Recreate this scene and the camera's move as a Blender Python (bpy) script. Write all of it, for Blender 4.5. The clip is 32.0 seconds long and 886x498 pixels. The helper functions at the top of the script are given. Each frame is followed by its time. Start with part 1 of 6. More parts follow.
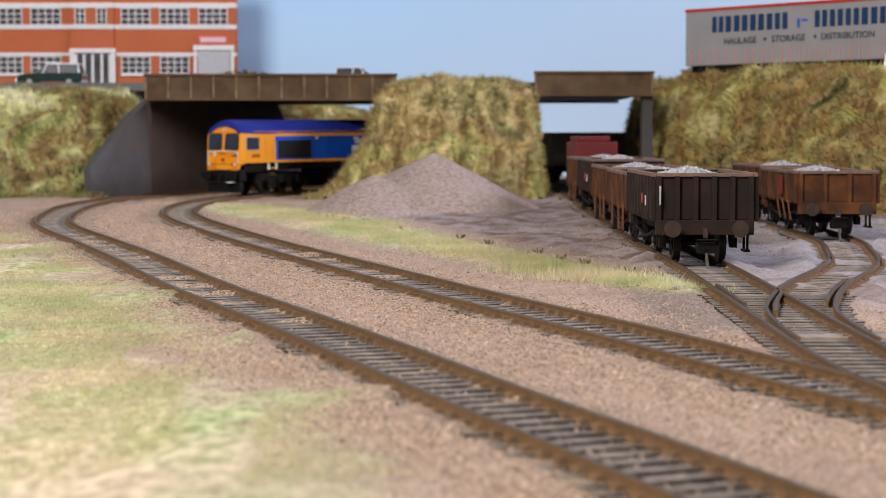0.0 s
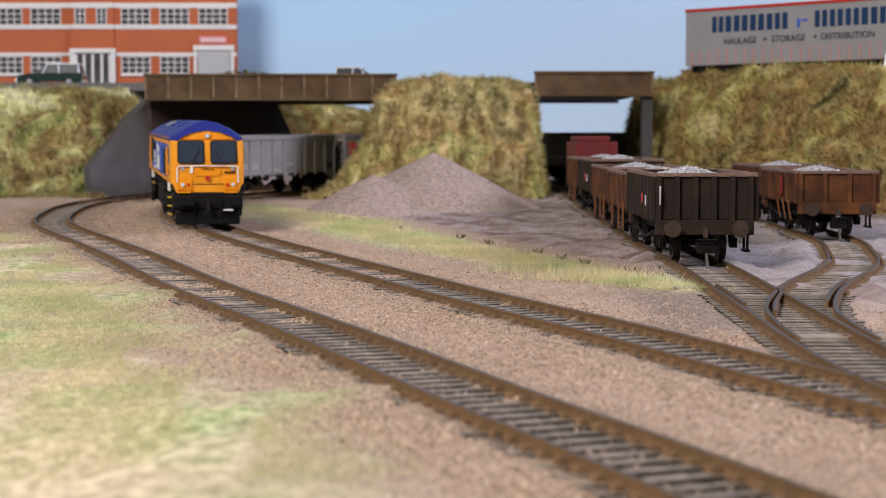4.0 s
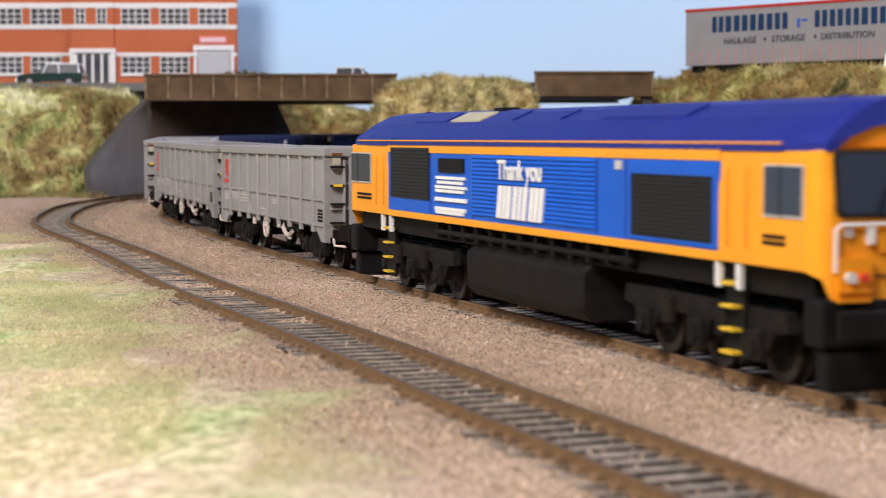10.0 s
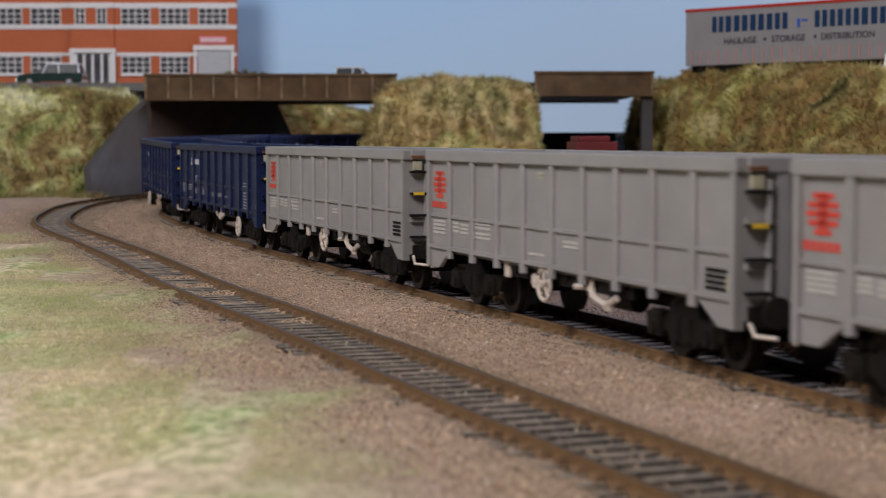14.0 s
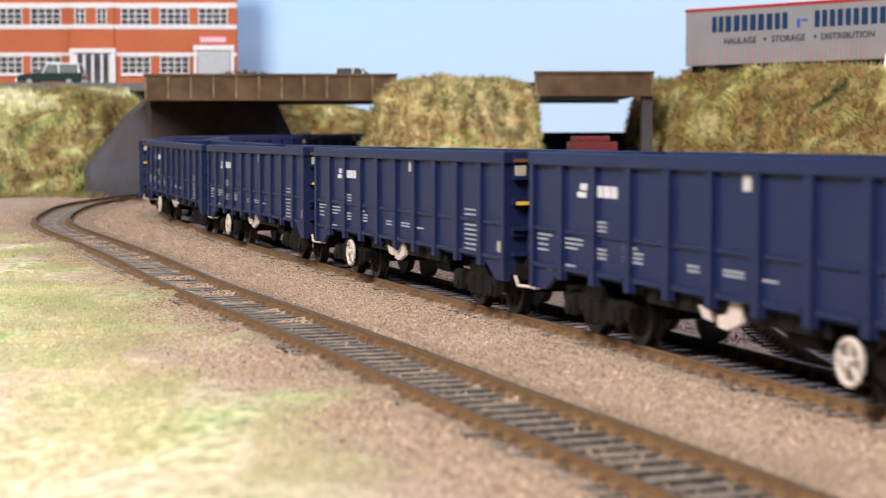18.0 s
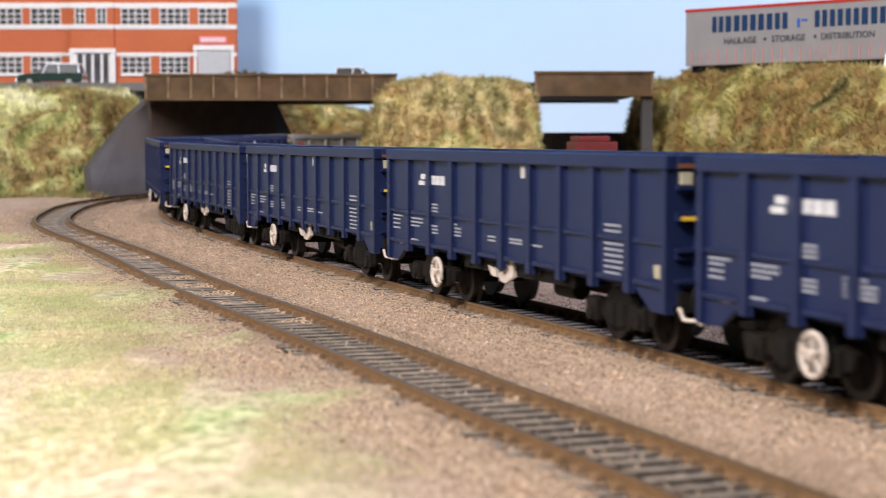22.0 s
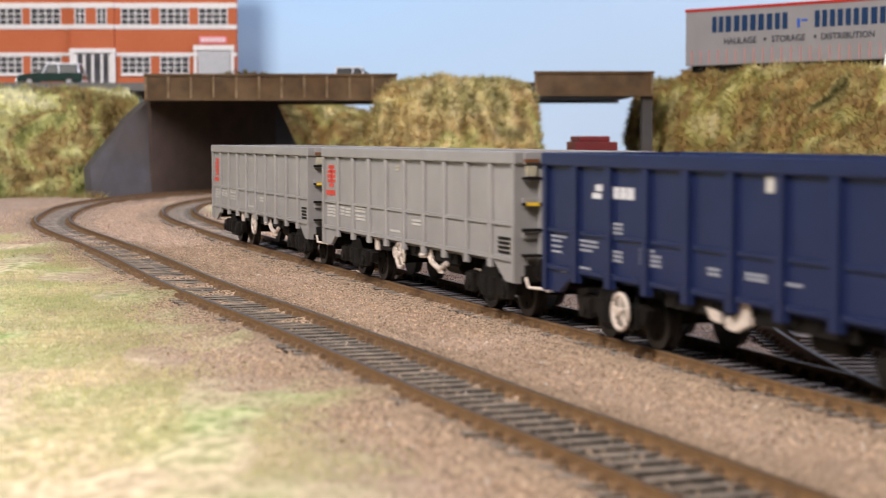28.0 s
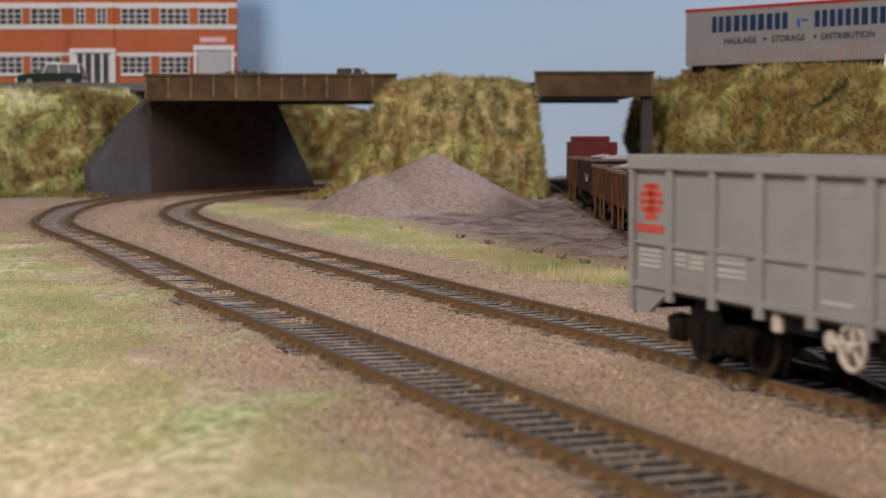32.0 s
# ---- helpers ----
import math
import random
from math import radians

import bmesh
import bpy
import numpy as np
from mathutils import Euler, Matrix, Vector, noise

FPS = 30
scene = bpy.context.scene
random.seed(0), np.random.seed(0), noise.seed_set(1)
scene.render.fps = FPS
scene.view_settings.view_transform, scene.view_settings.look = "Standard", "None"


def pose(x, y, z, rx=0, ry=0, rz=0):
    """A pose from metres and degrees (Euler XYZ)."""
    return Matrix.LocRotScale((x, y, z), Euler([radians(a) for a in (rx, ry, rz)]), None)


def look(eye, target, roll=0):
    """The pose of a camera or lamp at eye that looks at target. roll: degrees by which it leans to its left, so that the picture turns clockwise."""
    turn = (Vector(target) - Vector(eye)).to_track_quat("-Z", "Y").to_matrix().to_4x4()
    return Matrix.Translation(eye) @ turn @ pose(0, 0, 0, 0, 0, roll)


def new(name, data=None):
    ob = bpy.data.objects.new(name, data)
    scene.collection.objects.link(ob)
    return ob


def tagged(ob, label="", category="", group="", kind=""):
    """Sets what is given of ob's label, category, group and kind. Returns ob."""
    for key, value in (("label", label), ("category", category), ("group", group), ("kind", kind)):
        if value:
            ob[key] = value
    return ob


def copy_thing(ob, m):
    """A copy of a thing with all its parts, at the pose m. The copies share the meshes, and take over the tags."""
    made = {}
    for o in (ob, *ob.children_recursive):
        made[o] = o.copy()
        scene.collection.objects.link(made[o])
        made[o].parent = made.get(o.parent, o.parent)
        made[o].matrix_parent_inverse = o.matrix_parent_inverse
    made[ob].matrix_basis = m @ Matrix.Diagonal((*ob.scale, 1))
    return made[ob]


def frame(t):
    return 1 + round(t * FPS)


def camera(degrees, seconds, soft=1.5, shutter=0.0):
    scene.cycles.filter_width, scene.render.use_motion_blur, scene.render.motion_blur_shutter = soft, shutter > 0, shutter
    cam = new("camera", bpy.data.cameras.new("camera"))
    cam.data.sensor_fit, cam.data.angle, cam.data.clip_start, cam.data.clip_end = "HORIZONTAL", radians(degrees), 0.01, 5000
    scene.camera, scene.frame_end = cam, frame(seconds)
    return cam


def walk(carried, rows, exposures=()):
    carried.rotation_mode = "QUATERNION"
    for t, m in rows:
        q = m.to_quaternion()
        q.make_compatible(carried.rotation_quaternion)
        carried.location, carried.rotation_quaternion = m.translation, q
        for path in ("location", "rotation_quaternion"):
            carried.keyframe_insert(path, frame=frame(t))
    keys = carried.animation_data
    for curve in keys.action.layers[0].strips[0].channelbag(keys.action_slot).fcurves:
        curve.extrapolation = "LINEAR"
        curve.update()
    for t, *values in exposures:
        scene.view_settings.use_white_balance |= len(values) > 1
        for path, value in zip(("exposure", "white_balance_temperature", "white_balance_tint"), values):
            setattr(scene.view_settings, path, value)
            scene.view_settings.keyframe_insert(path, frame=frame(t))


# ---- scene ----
cam = camera(28.36, 32.0, soft=0.85, shutter=0.5)
cam.data.dof.use_dof = True
cam.data.dof.focus_distance = 0.56
cam.data.dof.aperture_fstop = 40.0
MM = 0.001
EYE = pose(0, 0, 0.0435, 90 - 3.6546, 0, 0)
walk(cam, [(0, EYE), (32, EYE)],
     exposures=[(0, -0.28, 6500, 10), (3, -0.36, 6500, 10), (6, -0.33, 6500, 10), (8, -0.34, 6500, 10), (9, -0.2, 6500, 10), (10, -0.04, 6500, 10), (11, 0.04, 6500, 10), (12, 0, 6500, 10), (12.6, -0.35, 6350, 10), (13, -0.74, 6350, 10), (14, -0.84, 6350, 10), (15, -0.55, 6400, 10), (17, 0, 6500, 10), (18, 0.22, 6500, 10), (19, 0.26, 6500, 10), (20, 0.22, 6500, 10), (21, 0.19, 6500, 10), (23, 0.19, 6500, 10), (25, 0.15, 6500, 10), (27, 0.04, 6500, 10), (28, -0.02, 6700, 10), (29, -0.22, 6650, 10), (29.6, -0.55, 6830, 10), (30, -0.74, 6950, 10), (31, -0.78, 6950, 10), (32, -0.8, 6950, 10)])

# ---------------------------------------------------------------- light
world = bpy.data.worlds.new("world")
scene.world = world
world.use_nodes = True
world.node_tree.nodes["Background"].inputs[0].default_value = (0.75, 0.82, 1.0, 1)
world.node_tree.nodes["Background"].inputs[1].default_value = 0.012


def area_lamp(x, y, z, tx, ty, tz, w, h, power, colour):
    data = bpy.data.lights.new("area", "AREA")
    data.shape, data.size, data.size_y = "RECTANGLE", w, h
    data.energy, data.color = power, colour
    ob = new("hall_lamp", data)
    ob.matrix_world = look((x, y, z), (tx, ty, tz))
    return ob


area_lamp(-0.72, -0.40, 1.0, 0.0, 0.85, 0.0, 0.55, 0.55, 39, (1.0, 0.94, 0.91))
area_lamp(1.25, 0.8, 0.68, 0.0, 0.6, 0.0, 0.8, 0.4, 27, (0.82, 0.81, 1.0))
# unseen fill strip, added to brighten the sky board and the building
area_lamp(-0.45, 1.05, 0.85, -0.35, 1.72, 0.12, 1.2, 0.10, 2.0, (0.94, 0.96, 1.0))


# ---------------------------------------------------------------- materials
def mat(name, c1, c2=None, scale=300.0, rough=0.7, metal=0.0, bump=0.0, bscale=None, c3=None, scale3=40.0, rnd=0.0, spec=0.4, coat=0.0, mix3=0.5, dist=0.0002, trans=0.0, lo=0.35, hi=0.68):
    """A surface of two colours at grain size, a third one in large stains, and fine relief."""
    m = bpy.data.materials.new(name)
    m.use_nodes = True
    nt = m.node_tree
    n, l = nt.nodes, nt.links
    b = n["Principled BSDF"]
    b.inputs["Roughness"].default_value = rough
    b.inputs["Metallic"].default_value = metal
    b.inputs["Specular IOR Level"].default_value = spec
    b.inputs["Coat Weight"].default_value = coat
    tc = n.new("ShaderNodeTexCoord")
    src = tc.outputs["Object"]
    c2 = c2 or tuple(v * 0.8 for v in c1)
    t = n.new("ShaderNodeTexNoise")
    t.inputs["Scale"].default_value, t.inputs["Detail"].default_value = scale, 5
    l.new(src, t.inputs["Vector"])
    r = n.new("ShaderNodeValToRGB")
    r.color_ramp.elements[0].position, r.color_ramp.elements[1].position = lo, hi
    r.color_ramp.elements[0].color, r.color_ramp.elements[1].color = (*c1, 1), (*c2, 1)
    l.new(t.outputs["Fac"], r.inputs["Fac"])
    out = r.outputs["Color"]
    if c3:
        t3 = n.new("ShaderNodeTexNoise")
        t3.inputs["Scale"].default_value, t3.inputs["Detail"].default_value = scale3, 4
        l.new(src, t3.inputs["Vector"])
        r3 = n.new("ShaderNodeValToRGB")
        r3.color_ramp.elements[0].position, r3.color_ramp.elements[1].position = 0.45, 0.68
        r3.color_ramp.elements[0].color = (0, 0, 0, 1)
        r3.color_ramp.elements[1].color = (mix3, mix3, mix3, 1)
        l.new(t3.outputs["Fac"], r3.inputs["Fac"])
        mx = n.new("ShaderNodeMixRGB")
        l.new(r3.outputs["Color"], mx.inputs["Fac"])
        l.new(out, mx.inputs["Color1"])
        mx.inputs["Color2"].default_value = (*c3, 1)
        out = mx.outputs["Color"]
    if rnd:
        oi = n.new("ShaderNodeObjectInfo")
        ge = n.new("ShaderNodeNewGeometry")
        ad = n.new("ShaderNodeMath")
        ad.operation = "ADD"
        l.new(oi.outputs["Random"], ad.inputs[0])
        l.new(ge.outputs["Random Per Island"], ad.inputs[1])
        mr = n.new("ShaderNodeMapRange")
        mr.inputs["From Max"].default_value = 2.0
        mr.inputs["To Min"].default_value, mr.inputs["To Max"].default_value = 1 - rnd, 1 + rnd
        l.new(ad.outputs[0], mr.inputs["Value"])
        hs = n.new("ShaderNodeHueSaturation")
        l.new(mr.outputs["Result"], hs.inputs["Value"])
        l.new(out, hs.inputs["Color"])
        out = hs.outputs["Color"]
    l.new(out, b.inputs["Base Color"])
    if bump:
        tb = n.new("ShaderNodeTexNoise")
        tb.inputs["Scale"].default_value, tb.inputs["Detail"].default_value = bscale or scale * 2, 4
        l.new(src, tb.inputs["Vector"])
        bp = n.new("ShaderNodeBump")
        bp.inputs["Strength"].default_value, bp.inputs["Distance"].default_value = bump, dist
        l.new(tb.outputs["Fac"], bp.inputs["Height"])
        l.new(bp.outputs["Normal"], b.inputs["Normal"])
    if trans:
        tr = n.new("ShaderNodeBsdfTranslucent")
        l.new(out, tr.inputs["Color"])
        ms = n.new("ShaderNodeMixShader")
        ms.inputs["Fac"].default_value = trans
        l.new(b.outputs["BSDF"], ms.inputs[1])
        l.new(tr.outputs["BSDF"], ms.inputs[2])
        l.new(ms.outputs["Shader"], n["Material Output"].inputs["Surface"])
    return m


ORANGE = mat("orange_paint", (0.84, 0.33, 0.018), (0.78, 0.30, 0.016), 60, 0.45, spec=0.25)
NOSE = mat("nose_paint", (0.82, 0.30, 0.010), (0.76, 0.275, 0.010), 60, 0.45, spec=0.25)
BLUE = mat("blue_paint", (0.007, 0.095, 0.53), (0.006, 0.085, 0.48), 60, 0.45, spec=0.25)
ROOFBLUE = mat("roof_blue", (0.014, 0.024, 0.22), (0.012, 0.020, 0.19), 80, 0.5, c3=(0.02, 0.028, 0.19), scale3=60, spec=0.25)
BLACK = mat("black_plastic", (0.006, 0.006, 0.0065), (0.009, 0.0085, 0.0085), 300, 0.55, bump=0.2, spec=0.14)
FRAMEDARK = mat("frame_dark", (0.007, 0.0065, 0.006), (0.012, 0.010, 0.009), 400, 0.65, bump=0.3, c3=(0.020, 0.015, 0.011), scale3=120, spec=0.12)
GRILLE = mat("grille_black", (0.008, 0.008, 0.008), (0.012, 0.012, 0.012), 900, 0.6)
WHITE = mat("white_paint", (0.80, 0.79, 0.77), (0.74, 0.73, 0.70), 300, 0.45)
YELLOW = mat("yellow_paint", (0.75, 0.48, 0.03), (0.65, 0.42, 0.03), 300, 0.5)
REDP = mat("red_paint", (0.50, 0.03, 0.02), (0.42, 0.03, 0.02), 300, 0.45)
DARKRED = mat("dark_red_paint", (0.27, 0.022, 0.014), (0.20, 0.018, 0.012), 300, 0.6)
GASKET = mat("gasket", (0.01, 0.01, 0.01), (0.015, 0.015, 0.015), 500, 0.5)
CHROME = mat("lamp_reflector", (0.75, 0.75, 0.75), (0.65, 0.65, 0.66), 500, 0.2, metal=0.6)
BEIGE = mat("exhaust_beige", (0.42, 0.38, 0.27), (0.36, 0.33, 0.25), 400, 0.6)
GREYW = mat("wagon_grey", (0.292, 0.280, 0.280), (0.262, 0.252, 0.252), 120, 0.45, c3=(0.225, 0.214, 0.212), scale3=35, mix3=0.6)
GREYDK = mat("wagon_inside", (0.24, 0.225, 0.21), (0.20, 0.19, 0.18), 200, 0.7)
NAVY = mat("wagon_navy", (0.0095, 0.017, 0.064), (0.008, 0.014, 0.054), 120, 0.45, c3=(0.012, 0.019, 0.060), scale3=35, spec=0.3)
NAVYDK = mat("wagon_navy_inside", (0.010, 0.017, 0.065), (0.009, 0.014, 0.055), 200, 0.6, spec=0.2)
REDLOGO = mat("red_logo", (0.62, 0.06, 0.04), (0.55, 0.06, 0.04), 400, 0.5)
MARK = mat("white_mark", (0.62, 0.62, 0.64), (0.50, 0.50, 0.55), 900, 0.5)
WRITING = mat("white_writing", (0.33, 0.34, 0.39), (0.24, 0.25, 0.30), 1500, 0.5)
MARKG = mat("pale_mark", (0.50, 0.48, 0.46), (0.44, 0.42, 0.40), 900, 0.5)
HANDWHEEL = mat("handwheel_white", (0.60, 0.52, 0.46), (0.50, 0.42, 0.37), 500, 0.5)
WHEELRIM = mat("wheel_steel", (0.03, 0.024, 0.02), (0.018, 0.014, 0.012), 400, 0.5, metal=0.3)
RAILTOP = mat("rail_steel", (0.10, 0.085, 0.075), (0.07, 0.055, 0.045), 200, 0.45, metal=0.4, c3=(0.12, 0.08, 0.05), scale3=60)
RAILRUST = mat("rail_rust", (0.20, 0.110, 0.046), (0.13, 0.074, 0.034), 500, 0.8, bump=0.3, c3=(0.15, 0.085, 0.04), scale3=50)
# tops paled for the sheen that light leaves on them
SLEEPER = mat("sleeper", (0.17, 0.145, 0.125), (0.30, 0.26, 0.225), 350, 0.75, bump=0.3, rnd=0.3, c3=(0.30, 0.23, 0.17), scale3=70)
# dark plastic sides, also standing for the shade between sleepers
SLEEPERSIDE = mat("sleeper_plastic_shade", (0.035, 0.027, 0.022), (0.06, 0.046, 0.036), 300, 0.8)
CHAIR = mat("rail_chair", (0.19, 0.115, 0.06), (0.12, 0.07, 0.038), 500, 0.85, rnd=0.25)
STONES = mat("ballast_stone", (0.60, 0.44, 0.325), (0.28, 0.19, 0.13), 500, 0.85, rnd=0.55)
DARKGRIT = mat("dark_grit", (0.17, 0.11, 0.075), (0.10, 0.065, 0.045), 500, 0.9, rnd=0.4)
PALECHIP = mat("pale_chip", (0.75, 0.70, 0.65), (0.60, 0.55, 0.50), 500, 0.8, rnd=0.3)
LOADSTONE = mat("load_stone", (0.50, 0.49, 0.50), (0.27, 0.265, 0.275), 500, 0.85, rnd=0.4)
WAGBROWN = mat("wagon_brown", (0.022, 0.0135, 0.0105), (0.015, 0.010, 0.008), 150, 0.7, bump=0.25, c3=(0.048, 0.026, 0.016), scale3=70, mix3=0.6, spec=0.25)
WAGRUST = mat("wagon_rust", (0.085, 0.030, 0.012), (0.045, 0.018, 0.010), 110, 0.75, bump=0.25, c3=(0.18, 0.066, 0.018), scale3=80, mix3=0.7, spec=0.25)
DULLMETAL = mat("dull_metal", (0.22, 0.20, 0.18), (0.12, 0.105, 0.09), 400, 0.5, metal=0.3)
BUFFER = mat("buffer_brown", (0.055, 0.031, 0.021), (0.035, 0.021, 0.015), 300, 0.6)
WAGTOP = mat("wagon_rim", (0.22, 0.14, 0.105), (0.14, 0.085, 0.065), 250, 0.7, c3=(0.10, 0.07, 0.055), scale3=60)
RUSTSTREAK = mat("rust_streak", (0.19, 0.070, 0.020), (0.10, 0.038, 0.014), 200, 0.8)
GIRDER = mat("girder_brown", (0.088, 0.047, 0.017), (0.052, 0.029, 0.012), 90, 0.75, bump=0.2, c3=(0.16, 0.10, 0.05), scale3=40, mix3=0.6)
RIB = mat("girder_rib", (0.24, 0.17, 0.10), (0.12, 0.075, 0.035), 130, 0.75, bump=0.2)
ABUT = mat("abutment_stone", (0.085, 0.082, 0.087), (0.058, 0.055, 0.058), 60, 0.85, bump=0.3, c3=(0.080, 0.060, 0.046), scale3=22, mix3=0.7)
ABUTBROWN = mat("abutment_brown", (0.078, 0.050, 0.038), (0.056, 0.038, 0.030), 90, 0.85, bump=0.2)
BRICK = mat("red_brick", (0.48, 0.125, 0.048), (0.42, 0.105, 0.042), 500, 0.8, c3=(0.50, 0.14, 0.055), scale3=30)
BWHITE = mat("white_stonework", (0.74, 0.72, 0.71), (0.68, 0.66, 0.65), 300, 0.7)
BGLASS = mat("window_dark", (0.05, 0.05, 0.055), (0.10, 0.10, 0.105), 60, 0.12, spec=0.6)
SHUTTER = mat("roller_shutter", (0.46, 0.47, 0.49), (0.42, 0.43, 0.45), 300, 0.6)
PINK = mat("pink_sign", (0.80, 0.30, 0.36), (0.74, 0.27, 0.33), 300, 0.6)
CARGREEN = mat("car_green", (0.012, 0.035, 0.028), (0.010, 0.028, 0.022), 200, 0.25, coat=0.5)
CARWHITE = mat("car_white", (0.62, 0.64, 0.68), (0.58, 0.60, 0.64), 200, 0.25, coat=0.4)
CARGLASS = mat("car_glass", (0.02, 0.025, 0.03), (0.03, 0.035, 0.04), 200, 0.35, spec=0.2)
TYRE = mat("tyre", (0.015, 0.015, 0.015), (0.02, 0.02, 0.02), 400, 0.8)
TRAILER = mat("trailer_side", (0.30, 0.29, 0.30), (0.27, 0.26, 0.27), 60, 0.5)
TEXTBLUE = mat("text_blue", (0.006, 0.036, 0.11), (0.005, 0.032, 0.10), 300, 0.5)
TEXTDARK = mat("text_dark", (0.06, 0.06, 0.08), (0.05, 0.05, 0.07), 300, 0.5)
PALERED = mat("pale_red", (0.62, 0.25, 0.24), (0.58, 0.22, 0.21), 300, 0.5)
ROADM = mat("road_grey", (0.16, 0.155, 0.15), (0.13, 0.125, 0.12), 200, 0.9, bump=0.2)
GRASSBLADE = mat("static_grass", (0.44, 0.49, 0.22), (0.76, 0.66, 0.42), 34, 0.75, rnd=0.45, c3=(0.66, 0.52, 0.34), scale3=14, mix3=0.6, spec=0.1, trans=0.5)
PILE = mat("sand_pile", (0.42, 0.32, 0.275), (0.20, 0.15, 0.13), 420, 0.95, bump=0.8, bscale=700, c3=(0.38, 0.30, 0.265), scale3=25, dist=0.0006)
WEED = mat("weed", (0.095, 0.09, 0.035), (0.12, 0.085, 0.045), 200, 0.8)
SKYM = bpy.data.materials.new("sky_board")
WALLM = mat("hall_wall", (0.19, 0.19, 0.185), (0.17, 0.17, 0.165), 6, 0.9)
WOODM = mat("board_edge", (0.25, 0.17, 0.10), (0.20, 0.13, 0.08), 30, 0.7)


def foliage(name, stops, scale, rnd=0.0, trans=0.0, seed=0.0):
    """Scenic grass in soft patches of several colours, with fine tuft shadows painted in by noise."""
    m = bpy.data.materials.new(name)
    m.use_nodes = True
    nt = m.node_tree
    n, l = nt.nodes, nt.links
    b = n["Principled BSDF"]
    b.inputs["Roughness"].default_value = 0.9
    b.inputs["Specular IOR Level"].default_value = 0.05
    tc = n.new("ShaderNodeTexCoord")
    mp = n.new("ShaderNodeMapping")
    mp.inputs["Location"].default_value = (seed, seed * 0.7, 0.0)
    l.new(tc.outputs["Object"], mp.inputs["Vector"])

    def ns(sc, detail, distortion=0.0):
        t = n.new("ShaderNodeTexNoise")
        t.inputs["Scale"].default_value, t.inputs["Detail"].default_value = sc, detail
        t.inputs["Distortion"].default_value = distortion
        l.new(mp.outputs["Vector"], t.inputs["Vector"])
        return t.outputs["Fac"]
    r = n.new("ShaderNodeValToRGB")
    e = r.color_ramp.elements
    while len(e) < len(stops):
        e.new(0.5)
    for i, c in enumerate(stops):
        e[i].position = 0.33 + 0.34 * i / (len(stops) - 1)
        e[i].color = (*c, 1)
    l.new(ns(scale, 4, 0.6), r.inputs["Fac"])
    mr = n.new("ShaderNodeMapRange")
    mr.inputs["From Min"].default_value, mr.inputs["From Max"].default_value = 0.35, 0.65
    mr.inputs["To Min"].default_value, mr.inputs["To Max"].default_value = 0.68, 1.18
    l.new(ns(95, 4), mr.inputs["Value"])
    val = mr.outputs["Result"]
    if rnd:
        ge = n.new("ShaderNodeNewGeometry")
        vr = n.new("ShaderNodeMapRange")
        vr.inputs["To Min"].default_value, vr.inputs["To Max"].default_value = 1 - rnd, 1 + rnd
        l.new(ge.outputs["Random Per Island"], vr.inputs["Value"])
        mu = n.new("ShaderNodeMath")
        mu.operation = "MULTIPLY"
        l.new(val, mu.inputs[0])
        l.new(vr.outputs["Result"], mu.inputs[1])
        val = mu.outputs[0]
    hs = n.new("ShaderNodeHueSaturation")
    l.new(val, hs.inputs["Value"])
    l.new(r.outputs["Color"], hs.inputs["Color"])
    l.new(hs.outputs["Color"], b.inputs["Base Color"])
    bp = n.new("ShaderNodeBump")
    bp.inputs["Strength"].default_value, bp.inputs["Distance"].default_value = 0.6, 0.0006
    l.new(ns(420, 3), bp.inputs["Height"])
    l.new(bp.outputs["Normal"], b.inputs["Normal"])
    if trans:
        tr = n.new("ShaderNodeBsdfTranslucent")
        l.new(hs.outputs["Color"], tr.inputs["Color"])
        ms = n.new("ShaderNodeMixShader")
        ms.inputs["Fac"].default_value = trans
        l.new(b.outputs["BSDF"], ms.inputs[1])
        l.new(tr.outputs["BSDF"], ms.inputs[2])
        l.new(ms.outputs["Shader"], n["Material Output"].inputs["Surface"])
    return m


RIGHT_STOPS = ((0.13, 0.115, 0.045), (0.45, 0.37, 0.155), (0.36, 0.225, 0.09), (0.47, 0.42, 0.15), (0.78, 0.67, 0.36))
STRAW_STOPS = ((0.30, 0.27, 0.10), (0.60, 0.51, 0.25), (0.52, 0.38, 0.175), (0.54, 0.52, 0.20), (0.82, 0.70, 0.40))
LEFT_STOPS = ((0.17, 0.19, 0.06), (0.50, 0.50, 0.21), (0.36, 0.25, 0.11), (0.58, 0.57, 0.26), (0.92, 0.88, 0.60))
BANKGRASS = foliage("bank_grass", RIGHT_STOPS, 22, 0.18, 0.5)
BANKSOIL = foliage("bank_mat", [tuple(0.8 * v for v in c) for c in RIGHT_STOPS], 22)
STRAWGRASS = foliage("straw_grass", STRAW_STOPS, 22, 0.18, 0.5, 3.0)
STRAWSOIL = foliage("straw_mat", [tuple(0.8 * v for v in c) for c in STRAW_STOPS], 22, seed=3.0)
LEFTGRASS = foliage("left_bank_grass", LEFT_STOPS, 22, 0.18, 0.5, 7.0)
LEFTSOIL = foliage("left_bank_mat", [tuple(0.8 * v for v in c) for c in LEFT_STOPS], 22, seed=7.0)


def glass_mat():
    m = bpy.data.materials.new("cab_glass")
    m.use_nodes = True
    b = m.node_tree.nodes["Principled BSDF"]
    # bluish base colour stands in for hall and sky reflected in the panes
    b.inputs["Base Color"].default_value = (0.035, 0.045, 0.070, 1)
    b.inputs["Roughness"].default_value = 0.12
    b.inputs["Specular IOR Level"].default_value = 0.18
    return m


GLASS = glass_mat()


